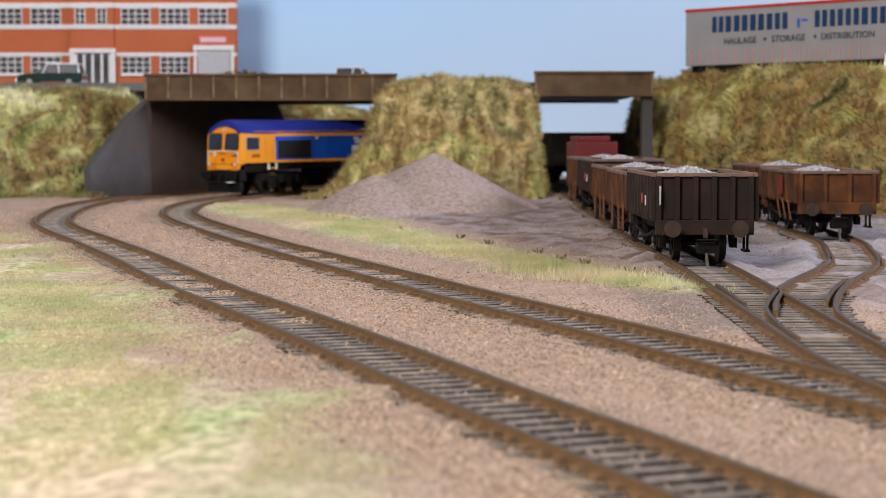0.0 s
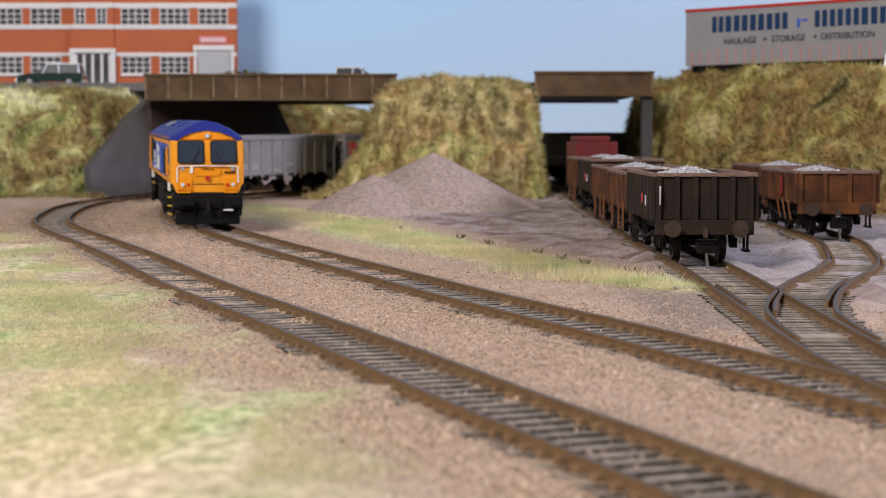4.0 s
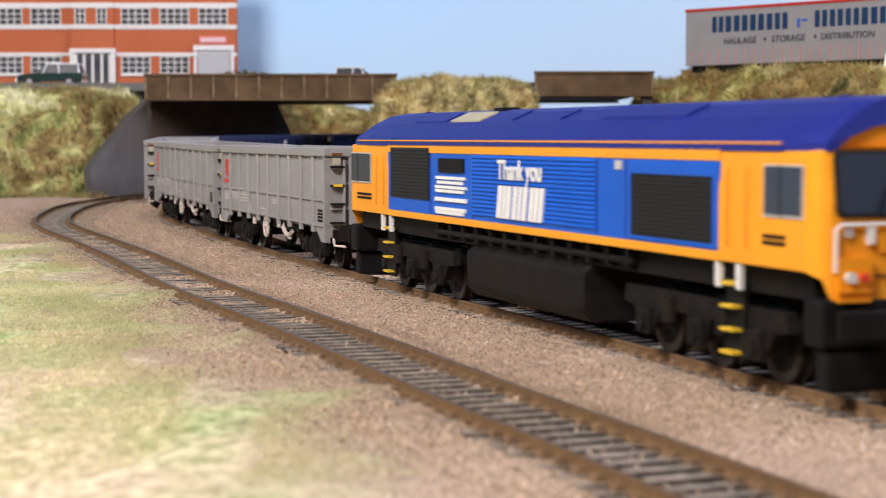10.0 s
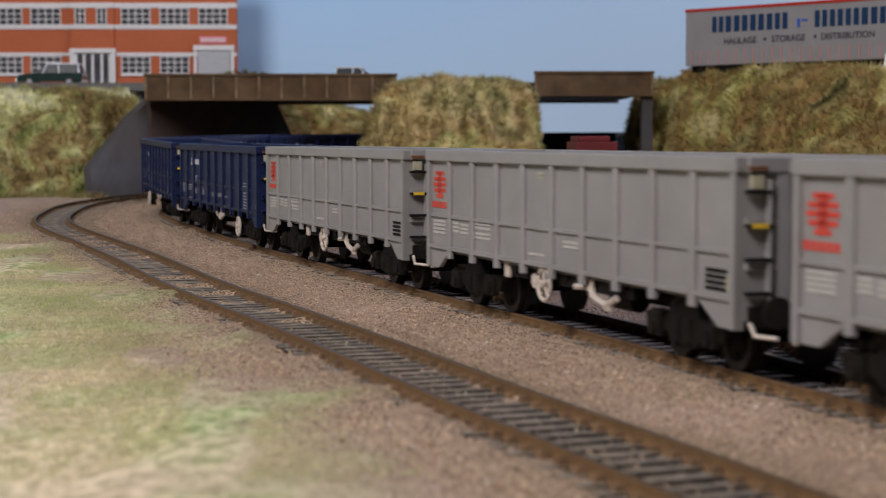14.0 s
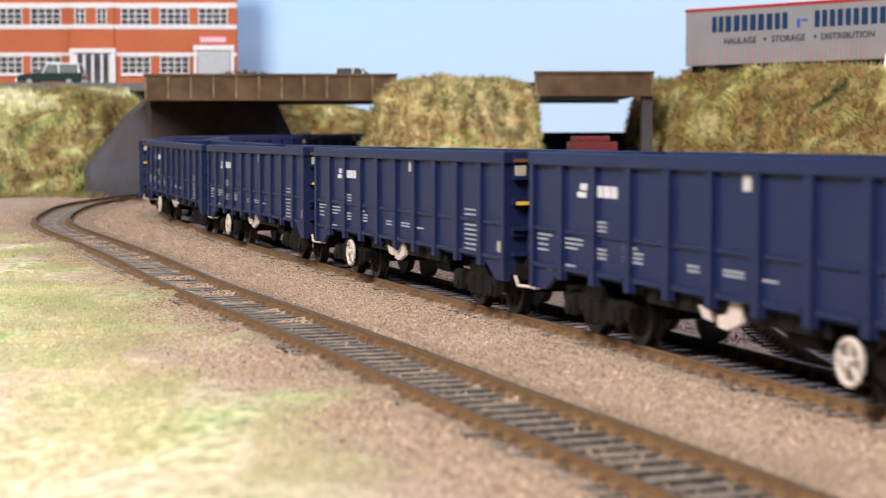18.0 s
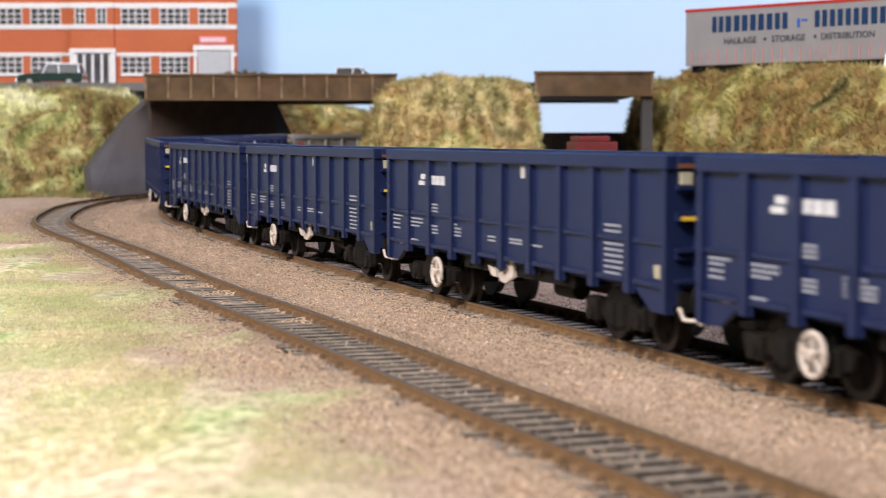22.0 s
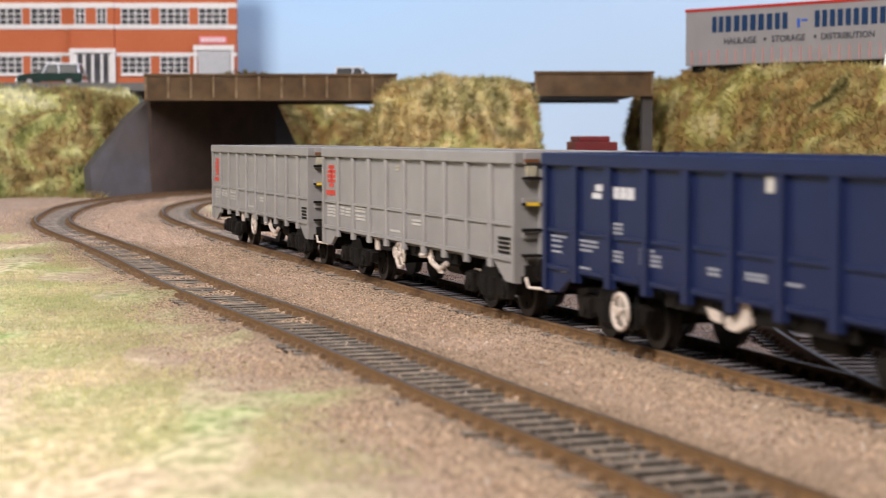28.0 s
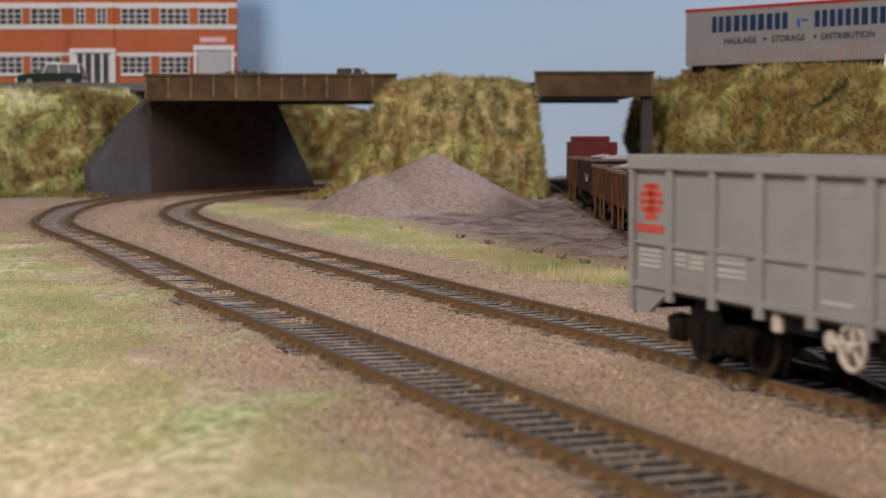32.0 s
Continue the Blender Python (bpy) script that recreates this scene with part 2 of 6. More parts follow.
def lamp_mat(name, colour, power):
    m = bpy.data.materials.new(name)
    m.use_nodes = True
    b = m.node_tree.nodes["Principled BSDF"]
    b.inputs["Base Color"].default_value = (*colour, 1)
    b.inputs["Roughness"].default_value = 0.15
    b.inputs["Emission Color"].default_value = (*colour, 1)
    b.inputs["Emission Strength"].default_value = power
    return m


LAMPW = lamp_mat("lamp_white", (0.60, 0.60, 0.60), 0.02)
LAMPR = lamp_mat("lamp_red", (0.55, 0.03, 0.02), 0.05)


def sky_material():
    SKYM.use_nodes = True
    nt = SKYM.node_tree
    n, l = nt.nodes, nt.links
    b = n["Principled BSDF"]
    b.inputs["Roughness"].default_value = 0.9
    b.inputs["Specular IOR Level"].default_value = 0.1
    tc = n.new("ShaderNodeTexCoord")
    sp = n.new("ShaderNodeSeparateXYZ")
    l.new(tc.outputs["Object"], sp.inputs[0])
    t = n.new("ShaderNodeTexNoise")
    t.inputs["Scale"].default_value, t.inputs["Detail"].default_value = 4, 3
    l.new(tc.outputs["Object"], t.inputs["Vector"])
    ma = n.new("ShaderNodeMath")
    ma.operation = "MULTIPLY_ADD"
    l.new(t.outputs["Fac"], ma.inputs[0])
    ma.inputs[1].default_value = 0.05
    l.new(sp.outputs["Z"], ma.inputs[2])
    r = n.new("ShaderNodeValToRGB")
    e = r.color_ramp.elements
    e[0].position, e[0].color = 0.05, (0.56, 0.72, 0.86, 1)
    e[1].position, e[1].color = 0.28, (0.37, 0.63, 0.97, 1)
    l.new(ma.outputs[0], r.inputs["Fac"])
    side = n.new("ShaderNodeMapRange")
    side.inputs["From Min"].default_value, side.inputs["From Max"].default_value = -0.1, 0.35
    l.new(sp.outputs["X"], side.inputs["Value"])
    wide = n.new("ShaderNodeMath")
    wide.operation = "MULTIPLY_ADD"
    l.new(t.outputs["Fac"], wide.inputs[0])
    wide.inputs[1].default_value = 0.5
    l.new(side.outputs["Result"], wide.inputs[2])
    grey = n.new("ShaderNodeMapRange")
    grey.inputs["From Min"].default_value, grey.inputs["From Max"].default_value = 0.25, 1.25
    grey.inputs["To Max"].default_value = 0.85
    l.new(wide.outputs[0], grey.inputs["Value"])
    mx = n.new("ShaderNodeMixRGB")
    l.new(grey.outputs["Result"], mx.inputs["Fac"])
    l.new(r.outputs["Color"], mx.inputs["Color1"])
    mx.inputs["Color2"].default_value = (0.47, 0.58, 0.67, 1)
    l.new(mx.outputs["Color"], b.inputs["Base Color"])


sky_material()


# ---------------------------------------------------------------- mesh helpers, all in millimetres
def part(name, bm, material, parent=None, label="", smooth=False, at=None):
    me = bpy.data.meshes.new(name)
    bmesh.ops.scale(bm, vec=(MM, MM, MM), verts=bm.verts)
    bmesh.ops.recalc_face_normals(bm, faces=bm.faces)
    bm.to_mesh(me)
    bm.free()
    me.materials.append(material)
    if smooth:
        me.polygons.foreach_set("use_smooth", [True] * len(me.polygons))
    ob = new(name, me)
    if parent:
        ob.parent = parent
    if at:
        ob.location = [v * MM for v in at]
    if label:
        tagged(ob, label)
    return ob


def empty(name, label, category, group=""):
    ob = new(name)
    ob.empty_display_size = 0.01
    return tagged(ob, label, category, group)


def box(bm, x0, x1, y0, y1, z0, z1, bev=0.0):
    v = [bm.verts.new((x, y, z)) for x in (x0, x1) for y in (y0, y1) for z in (z0, z1)]
    fs = [bm.faces.new([v[i] for i in q]) for q in ((0, 1, 3, 2), (4, 6, 7, 5), (0, 4, 5, 1), (2, 3, 7, 6), (0, 2, 6, 4), (1, 5, 7, 3))]
    if bev:
        es = list({e for f in fs for e in f.edges})
        bmesh.ops.bevel(bm, geom=es, offset=bev, segments=2, affect="EDGES", profile=0.6)
    return v


def B(*a, bev=0.0):
    bm = bmesh.new()
    box(bm, *a, bev=bev)
    return bm


def cyl(bm, c, axis, r, h, n=16, r2=None):
    """A cylinder or cone along x, y or z with its middle at c."""
    r2 = r if r2 is None else r2
    rings = []
    for s, rr in ((-0.5, r), (0.5, r2)):
        ring = []
        for i in range(n):
            a = 2 * math.pi * i / n
            u, w = rr * math.cos(a), rr * math.sin(a)
            p = {"x": (s * h, u, w), "y": (u, s * h, w), "z": (u, w, s * h)}[axis]
            ring.append(bm.verts.new([c[k] + p[k] for k in range(3)]))
        rings.append(ring)
    for i in range(n):
        j = (i + 1) % n
        bm.faces.new((rings[0][i], rings[0][j], rings[1][j], rings[1][i]))
    bm.faces.new(rings[0]), bm.faces.new(rings[1])
    return rings


def prism(bm, poly, axis, a0, a1):
    """A polygon drawn out along an axis: x takes (y, z), y takes (x, z), z takes (x, y)."""
    def at3(p, a):
        return {"x": (a, p[0], p[1]), "y": (p[0], a, p[1]), "z": (p[0], p[1], a)}[axis]
    r0 = [bm.verts.new(at3(p, a0)) for p in poly]
    r1 = [bm.verts.new(at3(p, a1)) for p in poly]
    n = len(poly)
    for i in range(n):
        bm.faces.new((r0[i], r0[(i + 1) % n], r1[(i + 1) % n], r1[i]))
    bm.faces.new(r0), bm.faces.new(r1)


def loft(bm, rings, cap=True):
    rs = [[bm.verts.new(p) for p in ring] for ring in rings]
    n = len(rs[0])
    for a, b in zip(rs[:-1], rs[1:]):
        for i in range(n):
            bm.faces.new((a[i], a[(i + 1) % n], b[(i + 1) % n], b[i]))
    if cap:
        bm.faces.new(rs[0]), bm.faces.new(rs[-1])
    return rs


def tube(bm, pts, r, n=6):
    pts = [Vector(p) for p in pts]
    rings = []
    for i, p in enumerate(pts):
        d = (pts[min(i + 1, len(pts) - 1)] - pts[max(i - 1, 0)]).normalized()
        up = Vector((0, 0, 1)) if abs(d.z) < 0.9 else Vector((1, 0, 0))
        a = d.cross(up).normalized()
        b = d.cross(a).normalized()
        rings.append([p + a * r * math.cos(2 * math.pi * k / n) + b * r * math.sin(2 * math.pi * k / n) for k in range(n)])
    loft(bm, rings)


def soup(name, verts, faces, material, parent=None, label="", smooth=False):
    me = bpy.data.meshes.new(name)
    me.from_pydata((np.asarray(verts) * MM).tolist(), [], faces if isinstance(faces, list) else faces.tolist())
    me.materials.append(material)
    if smooth:
        me.polygons.foreach_set("use_smooth", [True] * len(me.polygons))
    ob = new(name, me)
    if parent:
        ob.parent = parent
    if label:
        tagged(ob, label)
    return ob


# ---------------------------------------------------------------- the plan
def rise(y):
    """The board climbs gently towards the back."""
    t = np.maximum(np.asarray(y, float) - 700, 0)
    return 0.011 * np.where(t < 160, t * t / 320, t - 80)


class Line:
    """A smooth line through plan points, measured by its length."""

    def __init__(self, pts, n=24):
        p = np.array(pts, float)
        out = []
        for i in range(len(p) - 1):
            p0, p1, p2, p3 = p[max(i - 1, 0)], p[i], p[i + 1], p[min(i + 2, len(p) - 1)]
            k = np.linalg.norm(p2 - p1)
            t1, t2 = (p2 - p0) / np.linalg.norm(p2 - p0) * k, (p3 - p1) / np.linalg.norm(p3 - p1) * k
            for u in np.arange(n) / n:
                out.append((2 * u**3 - 3 * u**2 + 1) * p1 + (u**3 - 2 * u**2 + u) * t1 + (3 * u**2 - 2 * u**3) * p2 + (u**3 - u**2) * t2)
        out.append(p[-1])
        self.p = np.array(out)
        self.s = np.concatenate([[0], np.cumsum(np.linalg.norm(np.diff(self.p, axis=0), axis=1))])
        self.length = self.s[-1]

    def at(self, s):
        return np.array([np.interp(s, self.s, self.p[:, 0]), np.interp(s, self.s, self.p[:, 1])])

    def way(self, s):
        s = min(max(s, 4), self.length - 4)
        d = self.at(s + 3) - self.at(s - 3)
        return d / np.linalg.norm(d)

    def near(self, x, y):
        return np.sqrt(((self.p[None, ::6, 0] - np.ravel(x)[:, None]) ** 2 + (self.p[None, ::6, 1] - np.ravel(y)[:, None]) ** 2).min(axis=1))


TRACK_B = Line([(1300, -400), (1300, 1000), (1285, 1200), (1200, 1370), (1050, 1465), (900, 1500), (480, 1490), (250, 1462), (120, 1432), (46, 1402), (-26, 1352), (-87, 1284), (-128, 1207), (-150, 1122), (-155, 1056),
                (-149, 988), (-134, 920), (-95, 795), (-51, 660), (-15.5, 555), (7, 488), (36.3, 408), (51.5, 364), (66, 320), (79.5, 284),
                (100, 225), (125, 153), (160, 50), (220, -140), (310, -400), (400, -700), (440, -1000), (450, -1400), (450, -2550)])
TRACK_A = Line([(120, 1492), (17, 1452), (-66, 1394), (-135, 1316), (-178, 1248), (-206, 1175), (-219, 1100), (-220, 1040), (-214, 980), (-204, 915),
                (-188, 855), (-148.5, 747), (-113, 645), (-73, 521), (-36, 420), (-19, 373), (9.5, 290), (22, 256), (38, 211), (60, 150), (95, 50), (160, -140)])
FAR_END = float(TRACK_B.s[5 * 24])
SIDING_1 = Line([(94, 1460), (92, 1000), (90.8, 700), (90, 600), (88.6, 540), (86.5, 470), (85.5, 430), (84, 380), (84, 340), (86, 300), (92, 258), (101.5, 222)])
SIDING_2 = Line([(173, 1000), (171.5, 800), (169, 745), (160, 692), (147, 626), (132, 578), (115, 533), (101, 487), (91.5, 446), (88, 414), (86, 372)])



# ---------------------------------------------------------------- ground
LEFT_EDGE = Line([(-330, 1100), (-250, 900), (-209, 823), (-143, 648), (-94, 495), (-58, 369), (-33, 301), (-14, 237), (2, 190), (40, 60), (90, -140)])
VERGE = Line([(-135, 1085), (-100, 1020), (-72, 955), (-45, 880), (-10, 770), (25, 665), (58, 570), (78, 520)])


def fbm(x, y, scale, seed=0.0, octaves=3):
    out = np.empty(len(x))
    for i, (a, b) in enumerate(zip(x, y)):
        out[i] = noise.fractal((a / scale + seed, b / scale - seed, seed), 0.8, 2.1, octaves)
    return out


def build_ground():
    xs = np.concatenate([np.arange(-900, -330, 30), np.arange(-330, 330, 4.0), np.arange(330, 1421, 30)])
    ys = np.concatenate([np.arange(-3000, -450, 150), np.arange(-450, 150, 25), np.arange(150, 760, 4.0), np.arange(760, 1200, 7.0), np.arange(1200, 1801, 20)])
    gx, gy = np.meshgrid(xs, ys)
    x, y = gx.ravel(), gy.ravel()
    n1, n2, n3 = fbm(x, y, 55, 3.1), fbm(x, y, 14, 7.7), fbm(x, y, 25, 1.3)
    da, db = TRACK_A.near(x, y), TRACK_B.near(x, y)
    ds = np.minimum(SIDING_1.near(x, y), SIDING_2.near(x, y))
    d = np.minimum(np.minimum(da, db), ds)
    z = rise(y) - 3.5 + 0.5 * n1 + 0.35 * n2
    bed = np.clip((np.where(ds < np.minimum(da, db), 15.5, 12.6) - d) / 2.0, 0, 1)
    z = z * (1 - bed) + (rise(y) - 3.05 + 0.12 * n2 - 0.25 * (d < 7)) * bed
    shoulder = np.clip((26 - d) / 9, 0, 1) * (1 - bed)
    z += (1.35 + 0.8 * n2 + 0.3 * np.clip((18 - d) / 4, 0, 1)) * shoulder
    # the grassed foreground lies a little higher
    edge_x = np.interp(-y, -LEFT_EDGE.p[:, 1], LEFT_EDGE.p[:, 0])
    grass = np.clip((edge_x - x) / 28 + 0.5 + 0.7 * n1 + 0.35 * n2, 0, 1)
    z += 1.2 * grass
    dv = VERGE.near(x, y)
    width = np.interp(y, [520, 650, 800, 1000], [9, 17, 26, 34])
    verge = np.clip((width - dv) / 10 + 0.45 + 0.5 * n1 + 0.3 * n2, 0, 1) * (d > 13)
    z += 0.8 * verge
    yard = np.clip((x - np.interp(y, [450, 520, 650, 800, 1000, 1150], [110, 90, 60, 22, -40, -60])) / 14, 0, 1) * np.clip((y - 440) / 60, 0, 1)
    yard = np.clip(yard - verge, 0, 1)
    z += yard * (1.3 * n3 + 1.2 * n2 + 0.5)
    # dark patch beside the siding: brown dirt plus the train's shadow painted in
    dirt_shade = np.clip(1.1 - np.hypot((x - np.interp(y, [400, 486, 560], [66, 70, 64])) / 24, (y - 475) / 100) + 0.35 * n2 + 0.3 * n1, 0, 1)
    pale = np.clip((x - np.interp(y, [380, 460, 560, 680], [32, 46, 68, 80]) + 10 * n1) / 24, 0, 1) * np.clip((y - 520) / 60, 0, 1) * np.clip((1000 - y) / 150, 0, 1)
    w, h = len(xs), len(ys)
    idx = np.arange(w * h).reshape(h, w)
    faces = np.stack([idx[:-1, :-1], idx[:-1, 1:], idx[1:, 1:], idx[1:, :-1]], -1).reshape(-1, 4)
    ob = soup("ground", np.stack([x, y, z], 1), faces, ground_material(), smooth=True)
    for key, values in (("grass", grass), ("verge", verge), ("yard", yard), ("pale", pale), ("dirt_shade", dirt_shade), ("bed", np.clip((30 - np.minimum(da, db)) / 10, 0, 1)), ("four_foot", np.maximum(np.clip((8.6 - np.minimum(da, db)) / 1.0, 0, 1), 0.85 * np.clip((10 - ds) / 2.0, 0, 1) * np.clip((590 - y) / 40, 0, 1)))):
        a = ob.data.attributes.new(key, "FLOAT", "POINT")
        a.data.foreach_set("value", values.astype(np.float32))
    tagged(ob, "pinkish brown earth and ballast with worn green scatter grass", "ground", kind="structure")


def ground_material():
    m = bpy.data.materials.new("layout_ground")
    m.use_nodes = True
    nt = m.node_tree
    n, l = nt.nodes, nt.links
    b = n["Principled BSDF"]
    b.inputs["Roughness"].default_value = 0.95
    b.inputs["Specular IOR Level"].default_value = 0.15
    tc = n.new("ShaderNodeTexCoord")

    stretch = n.new("ShaderNodeMapping")
    stretch.inputs["Scale"].default_value = (1.0, 0.45, 1.0)
    l.new(tc.outputs["Object"], stretch.inputs["Vector"])

    def ns(scale, detail=5, long=False):
        t = n.new("ShaderNodeTexNoise")
        t.inputs["Scale"].default_value, t.inputs["Detail"].default_value = scale, detail
        l.new(stretch.outputs["Vector"] if long else tc.outputs["Object"], t.inputs["Vector"])
        return t.outputs["Fac"]

    def ramp(fac, a, c, lo=0.35, hi=0.65):
        r = n.new("ShaderNodeValToRGB")
        r.color_ramp.elements[0].position, r.color_ramp.elements[1].position = lo, hi
        r.color_ramp.elements[0].color, r.color_ramp.elements[1].color = (*a, 1), (*c, 1)
        l.new(fac, r.inputs["Fac"])
        return r.outputs["Color"]

    def mixc(fac, a, c):
        mx = n.new("ShaderNodeMixRGB")
        l.new(fac, mx.inputs["Fac"])
        l.new(a, mx.inputs["Color1"])
        l.new(c, mx.inputs["Color2"])
        return mx.outputs["Color"]

    def attr(name):
        a = n.new("ShaderNodeAttribute")
        a.attribute_name = name
        return a.outputs["Fac"]

    fine, mid, big = ns(1500, 3), ns(160), ns(22)
    grain = ramp(fine, (0.08, 0.055, 0.04), (0.72, 0.545, 0.425), 0.38, 0.62)
    tone = ramp(mid, (0.34, 0.24, 0.175), (0.44, 0.325, 0.25))
    mx = n.new("ShaderNodeMixRGB")
    mx.inputs["Fac"].default_value = 0.35
    l.new(grain, mx.inputs["Color1"])
    l.new(tone, mx.inputs["Color2"])
    earth = mixc(ramp(big, (0, 0, 0), (0.45, 0.45, 0.45), 0.45, 0.7), mx.outputs["Color"], ramp(fine, (0.25, 0.165, 0.115), (0.36, 0.255, 0.19)))
    fine2 = ns(2600, 2)
    earth = mixc(ramp(fine2, (0, 0, 0), (0.55, 0.55, 0.55), 0.5, 0.72), earth, ramp(mid, (0.60, 0.47, 0.37), (0.68, 0.54, 0.44)))
    bedc = mixc(attr("bed"), earth, ramp(fine, (0.07, 0.046, 0.031), (0.62, 0.45, 0.325), 0.36, 0.64))
    # ground between the rails darkened for the shade in the sleeper gaps
    bedc = mixc(attr("four_foot"), bedc, ramp(fine, (0.030, 0.023, 0.018), (0.085, 0.064, 0.048)))
    yardc = mixc(ramp(ns(420), (0, 0, 0), (0.75, 0.75, 0.75), 0.5, 0.7), ramp(ns(55), (0.19, 0.125, 0.105), (0.40, 0.33, 0.32), 0.38, 0.60), ramp(fine, (0.09, 0.065, 0.055), (0.26, 0.20, 0.18)))
    col = mixc(attr("yard"), bedc, yardc)
    palec = mixc(ramp(fine2, (0.2, 0.2, 0.2), (0.8, 0.8, 0.8), 0.4, 0.65), ramp(ns(700), (0.15, 0.14, 0.145), (0.40, 0.375, 0.38)), ramp(ns(140), (0.34, 0.31, 0.32), (0.46, 0.425, 0.43)))
    pa = n.new("ShaderNodeMath")
    pa.operation = "MULTIPLY"
    l.new(attr("pale"), pa.inputs[0])
    pa.inputs[1].default_value = 0.75
    col = mixc(pa.outputs[0], col, palec)
    col = mixc(ramp(attr("dirt_shade"), (0, 0, 0), (0.6, 0.6, 0.6), 0.05, 0.6), col, ramp(fine, (0.05, 0.042, 0.038), (0.30, 0.25, 0.22), 0.35, 0.70))
    g1 = ramp(ns(24, 4, True), (0.31, 0.50, 0.16), (0.76, 0.60, 0.42), 0.42, 0.60)
    g2 = ramp(ns(420, 5, True), (0.15, 0.15, 0.05), (0.84, 0.73, 0.50), 0.38, 0.62)
    gm = n.new("ShaderNodeMixRGB")
    gm.inputs["Fac"].default_value = 0.5
    l.new(g1, gm.inputs["Color1"])
    l.new(g2, gm.inputs["Color2"])
    patch = ramp(ns(30, 5, True), (0.45, 0.45, 0.45), (1, 1, 1), 0.38, 0.56)
    for key in ("grass", "verge"):
        mu = n.new("ShaderNodeMixRGB")
        mu.blend_type = "MULTIPLY"
        mu.inputs["Fac"].default_value = 1.0
        l.new(attr(key), mu.inputs["Color1"])
        l.new(patch, mu.inputs["Color2"])
        col = mixc(mu.outputs["Color"], col, gm.outputs["Color"])
    l.new(col, b.inputs["Base Color"])
    bp = n.new("ShaderNodeBump")
    bp.inputs["Strength"].default_value, bp.inputs["Distance"].default_value = 0.8, 0.00045
    hs = n.new("ShaderNodeMath")
    hs.operation = "MULTIPLY_ADD"
    l.new(ns(260), hs.inputs[0])
    hs.inputs[1].default_value = 1.3
    l.new(fine, hs.inputs[2])
    l.new(hs.outputs[0], bp.inputs["Height"])
    l.new(bp.outputs["Normal"], b.inputs["Normal"])
    return m


build_ground()


# ---------------------------------------------------------------- track
RAIL = [(-0.85, -2.5), (0.85, -2.5), (0.85, -2.2), (0.3, -1.9), (0.3, -0.8), (0.5, -0.6), (0.5, -0.05), (0.4, 0), (-0.4, 0), (-0.5, -0.05), (-0.5, -0.6), (-0.3, -0.8), (-0.3, -1.9), (-0.85, -2.2)]


def sweep_rail(line, off, s0, s1, step=9.0, offset_end=None):
    verts, faces = [], []
    k = len(RAIL)
    ss = np.linspace(s0, s1, max(2, int((s1 - s0) / step)))
    for i, s in enumerate(ss):
        o = off if offset_end is None else off + (offset_end - off) * i / (len(ss) - 1)
        p, d = line.at(s), line.way(s)
        nx, ny = d[1], -d[0]
        for u, w in RAIL:
            q = (p[0] + nx * (o + u), p[1] + ny * (o + u))
            verts.append((q[0], q[1], w + float(rise(q[1]))))
        if i:
            for j in range(k):
                a, b2 = (i - 1) * k + j, (i - 1) * k + (j + 1) % k
                faces.append((a, b2, b2 + k, a + k))
    faces.append(tuple(range(k)))
    faces.append(tuple(range(len(verts) - k, len(verts))))
    return verts, faces


def add_rail(parent, line, off, s0, s1, offset_end=None):
    v, f = sweep_rail(line, off, s0, s1, offset_end=offset_end)
    ob = soup("rail", v, f, RAILRUST, parent, "rusty brown rail with a worn dark top")
    ob.data.materials.append(RAILTOP)
    k = len(RAIL)
    for i, p in enumerate(ob.data.polygons):
        if len(p.vertices) == 4 and i % k in (6, 7, 8):
            p.material_index = 1
    return ob


bm_ = bmesh.new()
prism(bm_, [(-1.2, -3.9), (1.2, -3.9), (1.2, -2.3), (1.05, -2.1), (-1.05, -2.1), (-1.2, -2.3)], "y", -13.6, 13.6)
sleeper_seed = part("sleeper", bm_, SLEEPER)
SLEEPER_MESH = sleeper_seed.data
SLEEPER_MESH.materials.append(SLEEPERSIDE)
# upright faces take the darker colour that carries the gap shade
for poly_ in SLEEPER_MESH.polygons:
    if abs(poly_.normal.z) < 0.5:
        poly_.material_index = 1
bpy.data.objects.remove(sleeper_seed)


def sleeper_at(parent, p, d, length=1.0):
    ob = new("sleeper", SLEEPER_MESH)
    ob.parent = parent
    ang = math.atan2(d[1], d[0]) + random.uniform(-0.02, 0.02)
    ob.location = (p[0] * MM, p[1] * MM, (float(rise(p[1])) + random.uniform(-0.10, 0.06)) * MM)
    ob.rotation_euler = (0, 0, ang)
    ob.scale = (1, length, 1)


def chairs(parent, spots):
    verts, faces = [], []
    for x, y, a in spots:
        z = float(rise(y))
        c, s = math.cos(a), math.sin(a)
        for side in (-1, 1):
            for o in (-8.75 - 1.5, -8.75 + 1.5, 8.75 - 1.5, 8.75 + 1.5):
                if (side > 0) != (o > 0):
                    continue
                b0 = len(verts)
                hh = random.uniform(0.8, 1.4)
                for u, v, w in ((-0.9, -0.9, -2.2), (0.9, -0.9, -2.2), (0.9, 0.9, -2.2), (-0.9, 0.9, -2.2), (-0.6, -0.5, -2.2 + hh), (0.6, -0.5, -2.2 + hh), (0.6, 0.5, -2.2 + hh), (-0.6, 0.5, -2.2 + hh)):
                    yy = v + o
                    verts.append((x + c * u - s * yy, y + s * u + c * yy, z + w))
                faces += [tuple(b0 + i for i in q) for q in ((4, 5, 6, 7), (0, 1, 5, 4), (1, 2, 6, 5), (2, 3, 7, 6), (3, 0, 4, 7))]
    ob = soup("rail_chair", verts, faces, CHAIR, parent, "small brown rail chairs on the sleepers")
    tagged(ob, kind="stuff")


